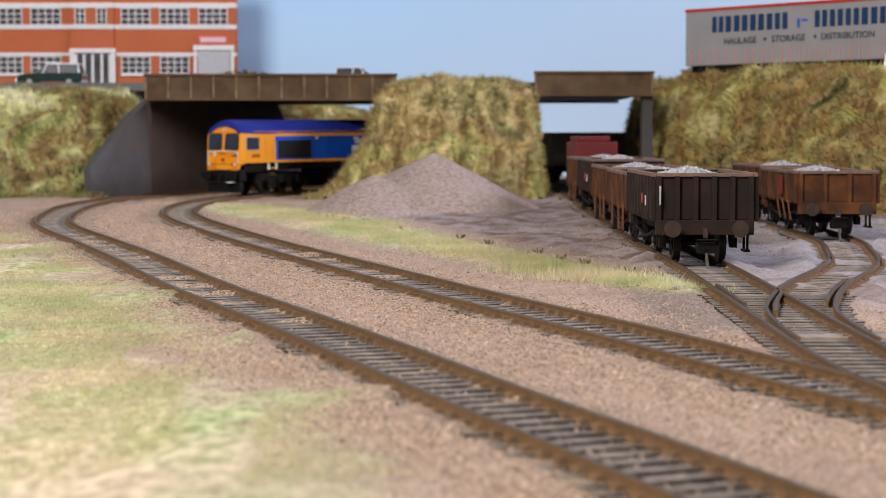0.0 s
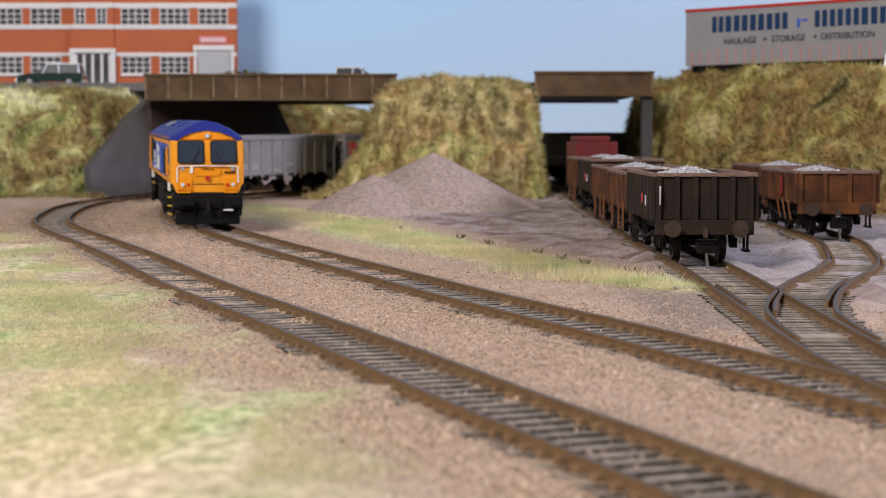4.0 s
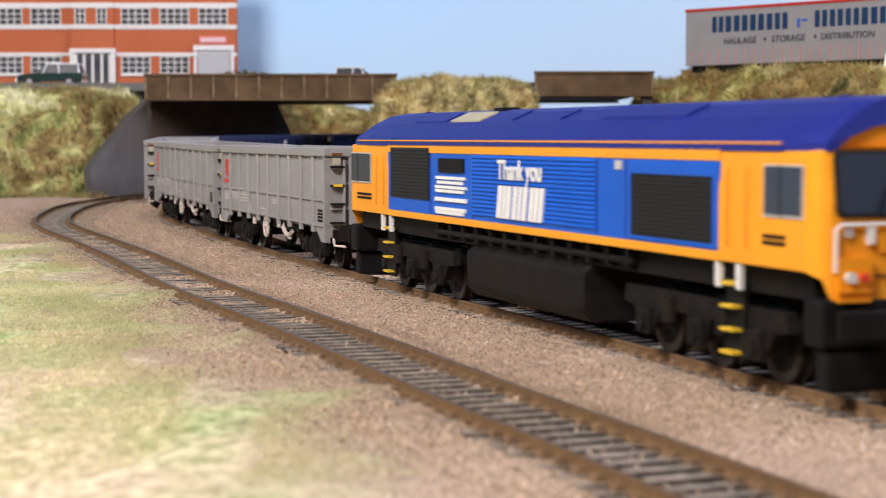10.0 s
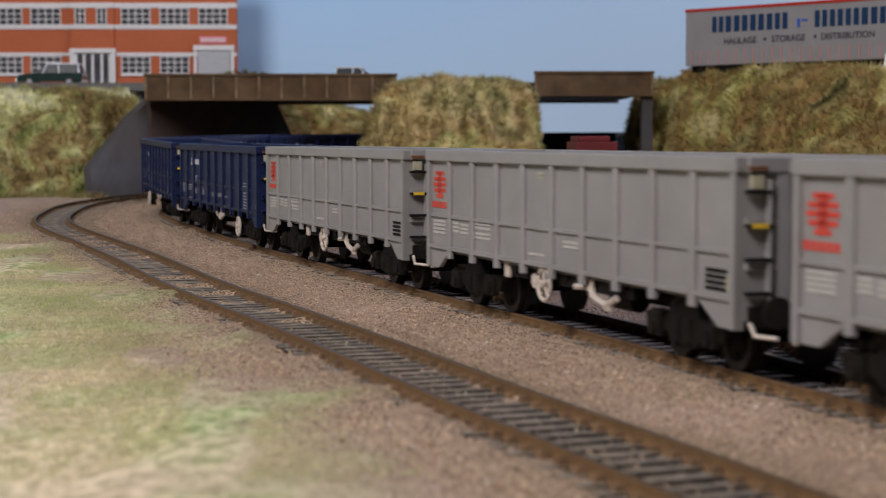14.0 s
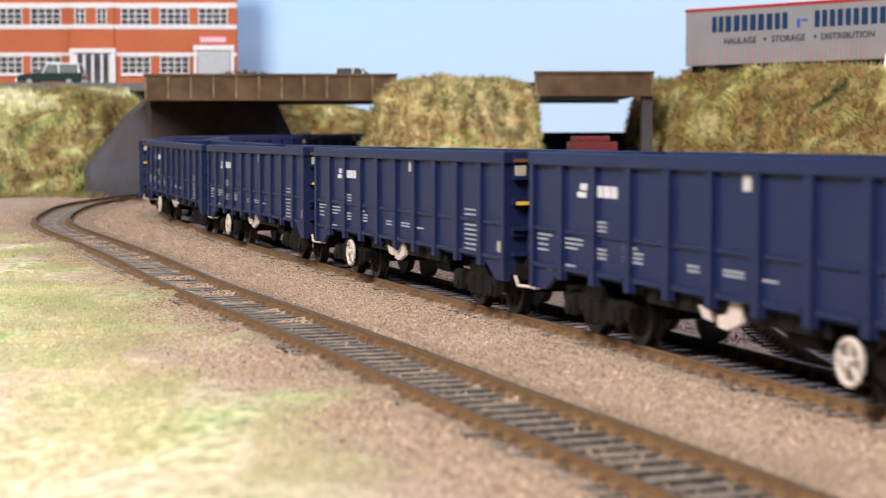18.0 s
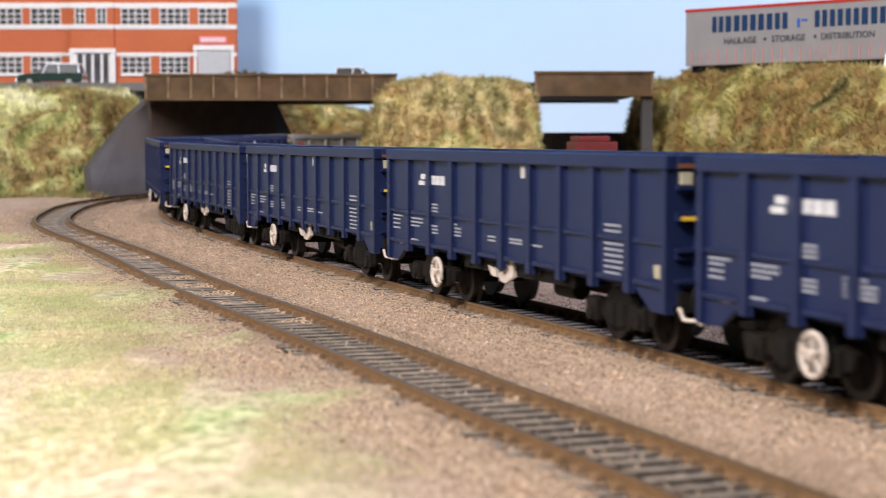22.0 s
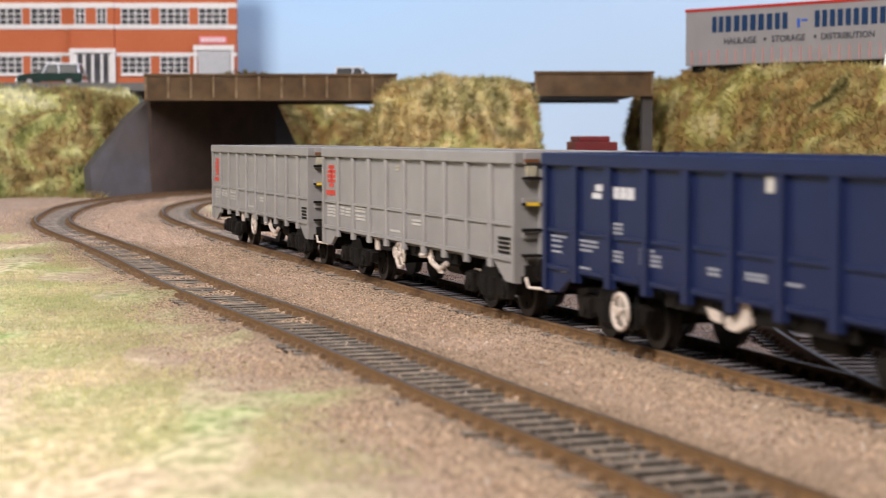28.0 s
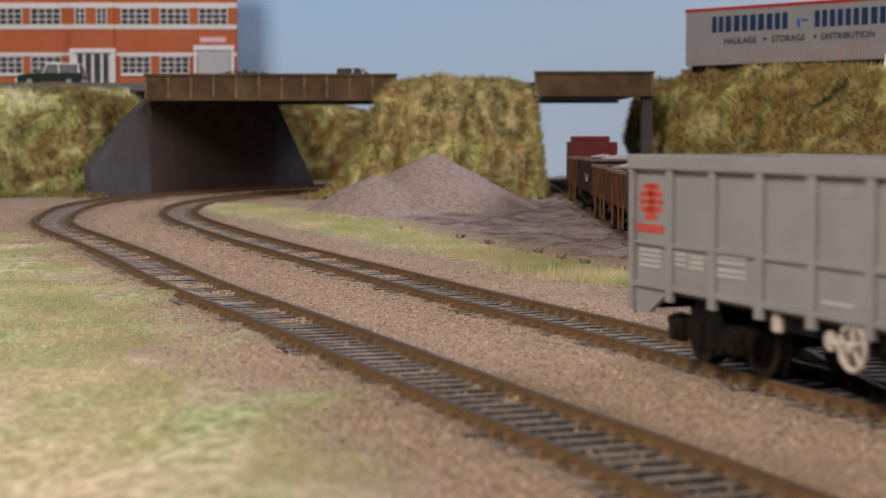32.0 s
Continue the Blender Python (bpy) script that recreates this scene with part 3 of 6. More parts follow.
def track(name, line, s0, s1, label, pitch=6.2, rails=True, rail_ends=None):
    root = empty(name, label, "railway track")
    if rails:
        for off in (-8.75, 8.75):
            add_rail(root, line, off, *(rail_ends or (s0, s1)))
    spots = []
    for s in np.arange(s0 + 2, s1, pitch):
        p, d = line.at(s), line.way(s)
        if line is SIDING_2 and SIDING_1.near(p[0], p[1])[0] < 19:
            continue
        gap = float(SIDING_2.near(p[0], p[1])[0]) if line is SIDING_1 and p[1] > 365 else 99.0
        if gap < 19:
            # long timbers under both roads of the turnout
            sleeper_at(root, p + np.array([gap / 2, 0]), d, 1 + gap / 30)
        else:
            sleeper_at(root, p, d)
        spots.append((p[0], p[1], math.atan2(d[1], d[0])))
    chairs(root, spots)
    return root


def arc_at_y(line, y):
    k = np.abs(line.p[:, 1] - y) + (0 if line is not TRACK_B else 1e4 * (line.p[:, 0] > 500))
    return float(line.s[np.argmin(k)])


track_front = track("front_track", TRACK_A, 0, arc_at_y(TRACK_A, 30), "weathered single track with grey sleepers curving into earth ballast")
track_back = track("running_track", TRACK_B, FAR_END + 380, FAR_END + 2200, "rusty curved running track the train travels on", rail_ends=(0, TRACK_B.length))
siding_a = track("siding_track", SIDING_1, arc_at_y(SIDING_1, 1440), arc_at_y(SIDING_1, 228), "straight rusty yard siding half buried in dirt", rails=True)
siding_b = track("curved_siding_track", SIDING_2, arc_at_y(SIDING_2, 940), arc_at_y(SIDING_2, 380), "curved yard siding joining through a turnout", rails=True)


def turnout_bits():
    # check rails, frog plate and point lever bars of the turnout
    for line, off, y0, y1 in ((SIDING_1, 6.6, 520, 460), (SIDING_2, -6.6, 540, 470), (SIDING_1, -6.9, 330, 280), (SIDING_2, 6.7, 490, 440)):
        ob = add_rail(siding_b, line, off, arc_at_y(line, y0), arc_at_y(line, y1))
        ob.name = "check_rail"
        tagged(ob, "short dark check rail")
    for x, y, w in ((88, 398, 26), (124, 545, 7), (73, 528, 7)):
        bm = bmesh.new()
        box(bm, x - w / 2, x + w / 2, y - 4, y + 4, -2.6, -1.6, bev=0.3)
        part("tie_bar", bm, SLEEPER, siding_b, "dusty brown point timber")


turnout_bits()


# ---------------------------------------------------------------- sand pile
def build_pile():
    bm = bmesh.new()
    n, m = 96, 26
    cones = ((-6, 1075, 52, 36.5, 68.0), (-41, 1038, 36, 24.5, 44.0))

    def height(x, y):
        out = 0.0
        for cx, cy, r, top, rx in cones:
            d = math.hypot((x - cx) / rx, (y - cy) / (r * 1.5))
            out = max(out, top * (1 - d) - 1.2 * math.exp(-(d * 5) ** 2))
        return out
    grid = []
    for j in range(m * 3):
        row = []
        for i in range(n):
            x = -100 + 200 * i / (n - 1)
            y = 960 + 210 * j / (m * 3 - 1)
            h = height(x, y)
            h += 0.9 * noise.fractal((x / 16, y / 16, 1), 1, 2, 3) * (1 if h > 0 else 0)
            row.append(bm.verts.new((x, y, float(rise(y)) - 4.5 + max(h, -0.5))))
        grid.append(row)
    for j in range(m * 3 - 1):
        for i in range(n - 1):
            q = (grid[j][i], grid[j][i + 1], grid[j + 1][i + 1], grid[j + 1][i])
            if max(v.co.z - float(rise(v.co.y)) for v in q) > -4.3:
                bm.faces.new(q)
    bmesh.ops.delete(bm, geom=[v for v in bm.verts if not v.link_faces], context="VERTS")
    ob = part("sand_mound", bm, PILE, smooth=True)
    tagged(ob, "pinkish grey heap of ballast sand with two peaks", "sand heap")


build_pile()


# ---------------------------------------------------------------- banks
def tufts(name, points, normals, length, width, material, parent, label, lean=0.5, seed=1):
    """Many fine blades standing on the given points."""
    rs = np.random.RandomState(seed)
    p, nrm = np.asarray(points), np.asarray(normals)
    k = len(p)
    d = nrm + lean * rs.normal(size=(k, 3))
    d /= np.linalg.norm(d, axis=1)[:, None]
    side = np.cross(d, rs.normal(size=(k, 3)))
    side /= np.linalg.norm(side, axis=1)[:, None]
    ln = length * rs.uniform(0.4, 1.3, k)[:, None]
    wd = width * rs.uniform(0.6, 1.4, k)[:, None]
    v = np.empty((k, 3, 3))
    v[:, 0], v[:, 1], v[:, 2] = p - side * wd, p + side * wd, p + d * ln
    f = np.arange(k * 3).reshape(k, 3)
    ob = soup(name, v.reshape(-1, 3), f, material, parent, label)
    return ob


def clumps(name, spots, size, material, parent, label, seed=2):
    """Small uneven lumps of foliage, eight faces each, smooth."""
    rs = np.random.RandomState(seed)
    p = np.asarray(spots)
    k = len(p)
    base = np.array([(1, 0, 0), (0, 1, 0), (-1, 0, 0), (0, -1, 0), (0, 0, 0.9), (0, 0, -0.9)])
    v = base[None] * (1 + 0.5 * rs.uniform(-1, 1, (k, 6, 3))) + 0.25 * rs.normal(size=(k, 6, 3))
    v = v * (size * rs.uniform(0.35, 1.5, (k, 1, 1))) + p[:, None]
    f0 = np.array([(0, 1, 4), (1, 2, 4), (2, 3, 4), (3, 0, 4), (1, 0, 5), (2, 1, 5), (3, 2, 5), (0, 3, 5)])
    f = (np.arange(k)[:, None, None] * 6 + f0[None]).reshape(-1, 3)
    return soup(name, v.reshape(-1, 3), f, material, parent, label, smooth=True)


def lumpy(verts, faces, seed):
    """Pushes a sheet in and out along its normals in cushions of grass."""
    q = verts[faces]
    fn = np.cross(q[:, 1] - q[:, 0], q[:, 3] - q[:, 0])
    if fn[:, 2].mean() < 0:
        fn = -fn
    vn = np.zeros_like(verts)
    for i in range(4):
        np.add.at(vn, faces[:, i], fn)
    vn /= np.maximum(np.linalg.norm(vn, axis=1), 1e-9)[:, None]
    push = np.array([1.0 - 2.2 * abs(noise.noise((a / 19 + seed, b / 19, c / 19))) + 0.5 * noise.noise((a / 7, b / 7 + seed, c / 7)) for a, b, c in verts])
    return verts + vn * (4.2 * push)[:, None]


def grassy(name, label, verts, faces, soil, fibre, blades, seed):
    """A sheet of scenic mat with grass fibres standing on it."""
    root = empty(name, label, "grass bank")
    tagged(root, kind="structure")
    verts = lumpy(verts, faces, seed)
    soup("bank_surface", verts, faces, soil, root, smooth=True)
    # clumps of fibre over the slope
    a, b2, c = verts[faces[:, 0]], verts[faces[:, 1]], verts[faces[:, 3]]
    nrm = np.cross(b2 - a, c - a)
    area = np.linalg.norm(nrm, axis=1)
    nrm = nrm / area[:, None]
    if nrm[:, 2].mean() < 0:
        nrm = -nrm
    rs = np.random.RandomState(seed + 40)
    pick = rs.choice(len(faces), blades, p=area / area.sum())
    u, w = rs.rand(blades, 1), rs.rand(blades, 1)
    pts = a[pick] + (b2 - a)[pick] * u + (c - a)[pick] * w
    up = nrm[pick] + np.array([0, 0, 0.3])
    fur = tufts("bank_fibres", pts, up, 5.0, 0.42, fibre, root, "straw and olive coloured grass fibres", 0.55, seed)
    tagged(fur, kind="stuff")
    return root


def mound(name, label, blades, seed):
    """A steep-sided heap with a long hollow tail on one side, as a height over the plan."""
    xs, ys = np.arange(-112, 72.1, 2.0), np.arange(1160, 1396, 2.5)
    gx, gy = np.meshgrid(xs, ys)
    x, y = gx.ravel(), gy.ravel()
    n1, n2 = fbm(x, y, 26, 4.4), fbm(x, y, 9, 2.2)
    x1, y1 = x + 5 * n1 + 2.0 * n2, y + 6 * n1 + 2.5 * n2
    foot = np.interp(y1, [1170, 1200, 1242, 1284, 1322], [-82, -94, -80, -50, -24])
    wide = np.interp(y1, [1170, 1200, 1242, 1284, 1322], [50, 60, 48, 30, 14])
    left = np.clip((x1 - foot) / wide, 0, 1) ** 1.7
    near = np.sin(np.pi / 2 * np.clip((y1 - np.interp(x1, [-94, -60, -20, 10, 44, 66], [1200, 1180, 1176, 1184, 1192, 1200])) / 30, 0, 1))
    right = np.sin(np.pi / 2 * np.clip((67 - x - 1.5 * n1) / 11, 0, 1)) ** 0.8
    back = np.clip((np.interp(x, [-24, 20, 66], [1326, 1362, 1386]) - y) / 14, 0, 1)
    h = np.minimum(np.minimum(left, near), np.minimum(right, back))
    z = rise(y) - 5.5 + h * (np.interp(x, [-34, 0, 30, 64], [82.5, 84.5, 85, 80.5]) - rise(y)) + (2.2 * n1 + 1.4 * n2) * np.clip(h * 4, 0, 1)
    idx = np.arange(len(x)).reshape(len(ys), len(xs))
    faces = np.stack([idx[:-1, :-1], idx[:-1, 1:], idx[1:, 1:], idx[1:, :-1]], -1).reshape(-1, 4)
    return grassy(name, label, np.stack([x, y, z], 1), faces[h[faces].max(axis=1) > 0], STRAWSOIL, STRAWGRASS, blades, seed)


def bank(name, path, depth, top_z, label, bulge=10.0, seed=1, lip=0.25, blades=9000, base_z=-4.5, tops=None, run=None, shelf_z=None, runs=None, hollow=None, fibre=None, soil=None):
    """A grassy slope: path is the foot in plan, the top lies `run` behind it, then a flat shelf of `depth`."""
    rs = np.random.RandomState(seed)
    line = Line(path)
    run = run or 40.0
    nu, nv = max(12, int(line.length / 7)), 26
    rows = []
    for i in range(nu + 1):
        s = line.length * i / nu
        p, d = line.at(s), line.way(s)
        back = np.array([-d[1], d[0]])
        tz = top_z if tops is None else float(np.interp(i / nu, np.linspace(0, 1, len(tops)), tops))
        rn = run if runs is None else float(np.interp(i / nu, np.linspace(0, 1, len(runs)), runs))
        hk = 0.0 if hollow is None else float(np.interp(i / nu, np.linspace(0, 1, len(hollow)), hollow))
        row = []
        for j in range(nv + 6):
            if j <= nv:
                v = j / nv
                o = rn * (v ** 1.25)
                z = base_z + float(rise(p[1])) + (tz - base_z - float(rise(p[1]))) * ((1 - hk) * math.sin(v * math.pi / 2) ** 1.05 + hk * v ** 2.0)
                amp = bulge * math.sin(math.pi * min(1, v + 0.12)) ** 0.6
            else:
                o = rn + depth * (j - nv) / 5
                z, amp = tz + ((shelf_z or tz) - tz) * (j - nv) / 5, 2.0
            q = p + back * o
            e = noise.fractal((q[0] / 30 + seed, q[1] / 30, z / 30), 0.9, 2.1, 4)
            e2 = noise.fractal((q[0] / 9, q[1] / 9 + seed, z / 9), 0.9, 2.1, 3)
            q = q - back * amp * (0.55 * e + 0.16 * e2)
            row.append((q[0], q[1], z + (0.35 * amp * e + 1.6 * e2 if j > 2 else 0)))
        rows.append(row)
    h = len(rows[0])
    verts = np.array(rows).reshape(-1, 3)
    idx = np.arange(len(verts)).reshape(len(rows), h)
    faces = np.stack([idx[:-1, :-1], idx[1:, :-1], idx[1:, 1:], idx[:-1, 1:]], -1).reshape(-1, 4)
    return grassy(name, label, verts, faces, soil or BANKSOIL, fibre or BANKGRASS, blades, seed)


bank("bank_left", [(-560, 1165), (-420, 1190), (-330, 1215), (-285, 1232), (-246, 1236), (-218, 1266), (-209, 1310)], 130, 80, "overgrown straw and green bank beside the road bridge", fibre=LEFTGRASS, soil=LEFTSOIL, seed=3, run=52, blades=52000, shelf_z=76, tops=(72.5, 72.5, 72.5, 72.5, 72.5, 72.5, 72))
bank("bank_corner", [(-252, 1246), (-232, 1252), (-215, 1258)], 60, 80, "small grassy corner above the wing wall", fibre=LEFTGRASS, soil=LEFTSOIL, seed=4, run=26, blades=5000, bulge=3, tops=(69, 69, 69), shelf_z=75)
mound("bank_middle", "straw coloured grassy mound between the two bridges", 40000, 5)
bank("bank_right", [(150, 1420), (150, 1300), (158, 1235), (178, 1170), (208, 1090), (240, 1020), (275, 965), (330, 900), (420, 830)], 200, 88, "long overgrown bank with straw grass and green weeds", seed=8, run=48, blades=60000, runs=(9, 12, 28, 46, 50, 50, 48, 48, 48), shelf_z=83, tops=(76, 82, 88, 87, 84, 82, 81, 80, 80))
bank("bank_far", [(-215, 1545), (-170, 1550), (-130, 1555), (-90, 1555), (-40, 1560), (0, 1570), (30, 1585)], 18, 62, "brown and green bank behind the road bridge", seed=11, run=40, blades=16000, tops=(78, 78, 74, 68, 57, 47, 40))


# ---------------------------------------------------------------- retaining wall under the road
def retaining_wall():
    root = empty("retaining_wall", "dark grey stone retaining wall with splayed wings", "retaining wall")
    tagged(root, kind="structure")

    def panel(name, p0, p1, z0a, z0b, z1a, z1b, material, thick=8.0, batter=0.0):
        bm = bmesh.new()
        d = np.array(p1, float) - np.array(p0, float)
        d /= np.linalg.norm(d)
        bk = np.array([-d[1], d[0]])
        ring = []
        for o in (0, thick):
            for p, z0, z1 in ((p0, z0a, z1a), (p1, z0b, z1b)):
                q = np.array(p) + bk * o
                t = q + bk * batter
                ring.append(((q[0], q[1], z0), (t[0], t[1], z1)))
        v = [[bm.verts.new(c) for c in pair] for pair in ring]
        for a, b2 in ((0, 1), (1, 3), (3, 2), (2, 0)):
            bm.faces.new((v[a][0], v[b2][0], v[b2][1], v[a][1]))
        bm.faces.new([v[i][0] for i in (0, 1, 3, 2)])
        bm.faces.new([v[i][1] for i in (0, 1, 3, 2)])
        part(name, bm, material, root)
    panel("wing_wall", (-244, 1221), (-222, 1243), 0, 0, 21.7, 54.7, ABUT, batter=3)
    panel("wing_wall", (-222, 1243), (-209, 1258), 0, 0, 54.7, 69.0, ABUT, batter=3)
    panel("abutment_wall", (-209, 1258), (-131, 1378), 0, 0, 69.2, 80, ABUTBROWN)
    panel("wing_wall", (-131, 1378), (-102, 1411), 0, 0, 78, 9.4, ABUT, thick=6, batter=4)


retaining_wall()


# ---------------------------------------------------------------- road bridges
def bridge(name, x0, x1, y0, y1, z0, z1, ribs, label):
    root = empty(name, label, "road bridge")
    tagged(root, kind="structure")
    for face, y in ((-1, y0), (1, y1)):
        bm = bmesh.new()
        box(bm, x0, x1, y - 1.2, y + 1.2, z0, z1)
        part("girder", bm, GIRDER, root, "rust brown plate girder")
        for z in (z0, z1 - 1.5):
            bm = bmesh.new()
            box(bm, x0 - 0.5, x1 + 0.5, y - 2.4, y + 2.4, z - 0.3, z + 1.5, bev=0.2)
            part("flange", bm, GIRDER, root)
        for i in range(ribs + 1):
            x = x0 + 1 + (x1 - x0 - 2) * i / ribs
            bm = bmesh.new()
            box(bm, x - 0.7, x + 0.7, y + face * 1.1, y + face * 2.1, z0 + 1.3, z1 - 1.7)
            part("stiffener", bm, RIB, root, "dusty pale rib")
    bm = bmesh.new()
    box(bm, x0, x1, y0 + 1.5, y1 - 1.5, z0 + 2, z0 + 8)
    part("deck", bm, ROADM, root, "dark underside of the road deck")
    return root


# both decks are lengthened backwards out of view to shade the tracks behind
bridge("road_bridge", -212, -33, 1250, 1400, 69.6, 88.4, 11, "long rust brown girder bridge carrying the road over two tracks")
bridge("yard_bridge", 64, 147, 1230, 1480, 72.2, 89.4, 1, "short rust brown girder bridge over the yard siding")
bm_ = bmesh.new()
box(bm_, 139.5, 147, 1232, 1243, -4, 72, bev=0.4)
tagged(part("abutment_right", bm_, ABUT), "dark stone pier under the short bridge", "bridge pier", kind="structure")

# a low bush beyond the bridge parapet
rs_ = np.random.RandomState(12)
pts_ = np.stack([rs_.normal(-168, 10, 260), rs_.normal(1500, 5, 260), 84 + np.abs(rs_.normal(4, 5, 260))], 1)
bush_ = empty("bush", "small dark green bush behind the bridge parapet", "bush")
tagged(clumps("foliage_clump", pts_, 2.6, WEED, bush_, "dark green foliage", 9), kind="stuff")

# road plateaus behind the banks
def plateau(name, poly, z, label):
    bm = bmesh.new()
    prism(bm, poly, "z", z - 6, z)
    ob = part(name, bm, ROADM)
    tagged(ob, label, "road", kind="structure")


plateau("road_left", [(-900, 1330), (-200, 1330), (-142, 1392), (-142, 1655), (-900, 1610)], 84.5, "grey road surface in front of the brick building")
plateau("road_right", [(200, 1300), (280, 1100), (420, 950), (900, 950), (900, 1600), (600, 1655), (400, 1655), (200, 1500)], 76.5, "grey lorry yard on top of the bank")

# backdrop board and hall
bm_ = bmesh.new()
prof = [(-1400, 1400), (-900, 1620), (-600, 1664), (600, 1664), (900, 1620), (1400, 1400)]
rows_ = [[bm_.verts.new((x, y, z)) for x, y in prof] for z in (-60, 520)]
for i in range(len(prof) - 1):
    bm_.faces.new((rows_[0][i], rows_[0][i + 1], rows_[1][i + 1], rows_[1][i]))
back_ = part("backdrop", bm_, SKYM)
tagged(back_, "painted pale blue sky board behind the layout", "backdrop", kind="structure")
mod_ = back_.modifiers.new("thick", "SOLIDIFY")
mod_.thickness = 0.006
for nm_, dims_ in (("wall_north", (-3000, 3000, 3000, 3060, -1000, 1700)), ("wall_south", (-3000, 3000, -3060, -3000, -1000, 1700)), ("wall_west", (-3060, -3000, -3000, 3000, -1000, 1700)),
                   ("wall_east", (3000, 3060, -3000, 3000, -1000, 1700)), ("ceiling", (-3060, 3060, -3060, 3060, 1700, 1760)), ("floor", (-3060, 3060, -3060, 3060, -1060, -1000))):
    tagged(part(nm_, B(*dims_), WALLM), "plain pale hall surface around the layout", "hall", kind="structure")
tagged(part("baseboard", B(-900, 1400, -2580, 1800, -60, -9), WOODM), "plywood baseboard under the scenery", "baseboard", kind="structure")


# ---------------------------------------------------------------- brick building
def building():
    root = empty("brick_building", "red brick factory with white bands and metal windows", "building")
    s = 1580 / 3100.0
    y = 1580.0

    def X(u):
        return (u - 784) * s

    def Z(v):
        return 43.5 + (243 - v) * s
    part("wall", B(-560, X(420), y, y + 14, 82, Z(-60)), BRICK, root, "orange red brick wall")
    part("entrance_bay", B(X(132), X(206), y - 3, y, 82, Z(-60)), BRICK, root)
    for v0, v1 in ((8, 17), (46, 54), (95, 101), (-42, -36)):
        part("white_band", B(-561, X(421.5), y - 1.0, y + 1, Z(v1), Z(v0), bev=0.15), BWHITE, root)
        part("white_band", B(X(131), X(207), y - 4.0, y - 2.8, Z(v1), Z(v0), bev=0.15), BWHITE, root) if v0 != 95 else None
    wins = []
    for v0, v1 in ((-40 + 2, -12), (17.5, 46), (102, 131)):
        for u0, u1 in ((-130, -82), (-70, -20), (-8, 44), (60, 112), (219, 269), (287, 337), (355, 405)):
            if v0 > 100 and u0 > 340:
                continue
            wins.append((u0, u1, v0, v1, 4, y))
        if v0 < 100:
            wins += [(139, 156, v0, v1, 2, y - 3), (177, 194, v0, v1, 2, y - 3)]
    for u0, u1, v0, v1, nx, yy in wins:
        w = part("window", B(X(u0), X(u1), yy - 0.5, yy + 0.4, Z(v1), Z(v0)), BGLASS, root, "dark multi-pane window with white bars")
        for i in range(nx + 1):
            x = X(u0 + (u1 - u0) * i / nx)
            part("glazing_bar", B(x - 0.42, x + 0.42, yy - 0.9, yy - 0.3, Z(v1), Z(v0)), BWHITE, w)
        for i in range(4):
            z = Z(v0 + (v1 - v0) * i / 3)
            part("glazing_bar", B(X(u0), X(u1), yy - 0.8, yy - 0.35, z - 0.35, z + 0.35), BWHITE, w)
        if v0 > 0:
            part("window_sill", B(X(u0) - 1, X(u1) + 1, yy - 1.6, yy + 0.2, Z(v1) - (2.4 if v0 > 100 else 1.2), Z(v1) - 0.3), BWHITE, w)
    # entrance
    for a in (((129, 138, 96.3, 158)), ((201, 209, 96.3, 158)), ((128.6, 209.4, 88, 96))):
        part("door_surround", B(X(a[0]), X(a[1]), y - 5, y - 2.9, Z(a[3]), Z(a[2]), bev=0.2), BWHITE, root, "white stone door surround")
    part("door_glass", B(X(138), X(201), y - 3.6, y - 2.8, 82, Z(96)), BGLASS, root, "dark glazed entrance doors")
    for u in (140, 154, 169, 185, 199):
        part("door_frame", B(X(u) - 1.1, X(u) + 1.1, y - 4.1, y - 3.5, 82, Z(98)), BWHITE, root)
    # goods door
    part("roller_shutter", B(X(353), X(411), y - 1.2, y + 0.5, 82, Z(90)), SHUTTER, root, "grey roller shutter")
    for i in range(9):
        z = 84 + (Z(92) - 84) * i / 9
        part("shutter_slat", B(X(354), X(410), y - 1.5, y - 1.1, z, z + 0.5), SHUTTER, root)
    part("door_lintel", B(X(345), X(417), y - 2.6, y + 0.5, Z(91), Z(82), bev=0.3), BWHITE, root)
    for u in (346, 411.5):
        part("door_jamb", B(X(u), X(u + 5), y - 2, y + 0.5, 82, Z(91)), BWHITE, root)
    sign = part("sign_board", B(X(356), X(403), y - 1.3, y, Z(78), Z(67)), PINK, root, "small pink sign board")
    for i in range(6):
        part("sign_bar", B(X(360 + i * 7), X(365 + i * 7), y - 1.7, y - 1.3, Z(75), Z(70)), BWHITE, sign)


building()


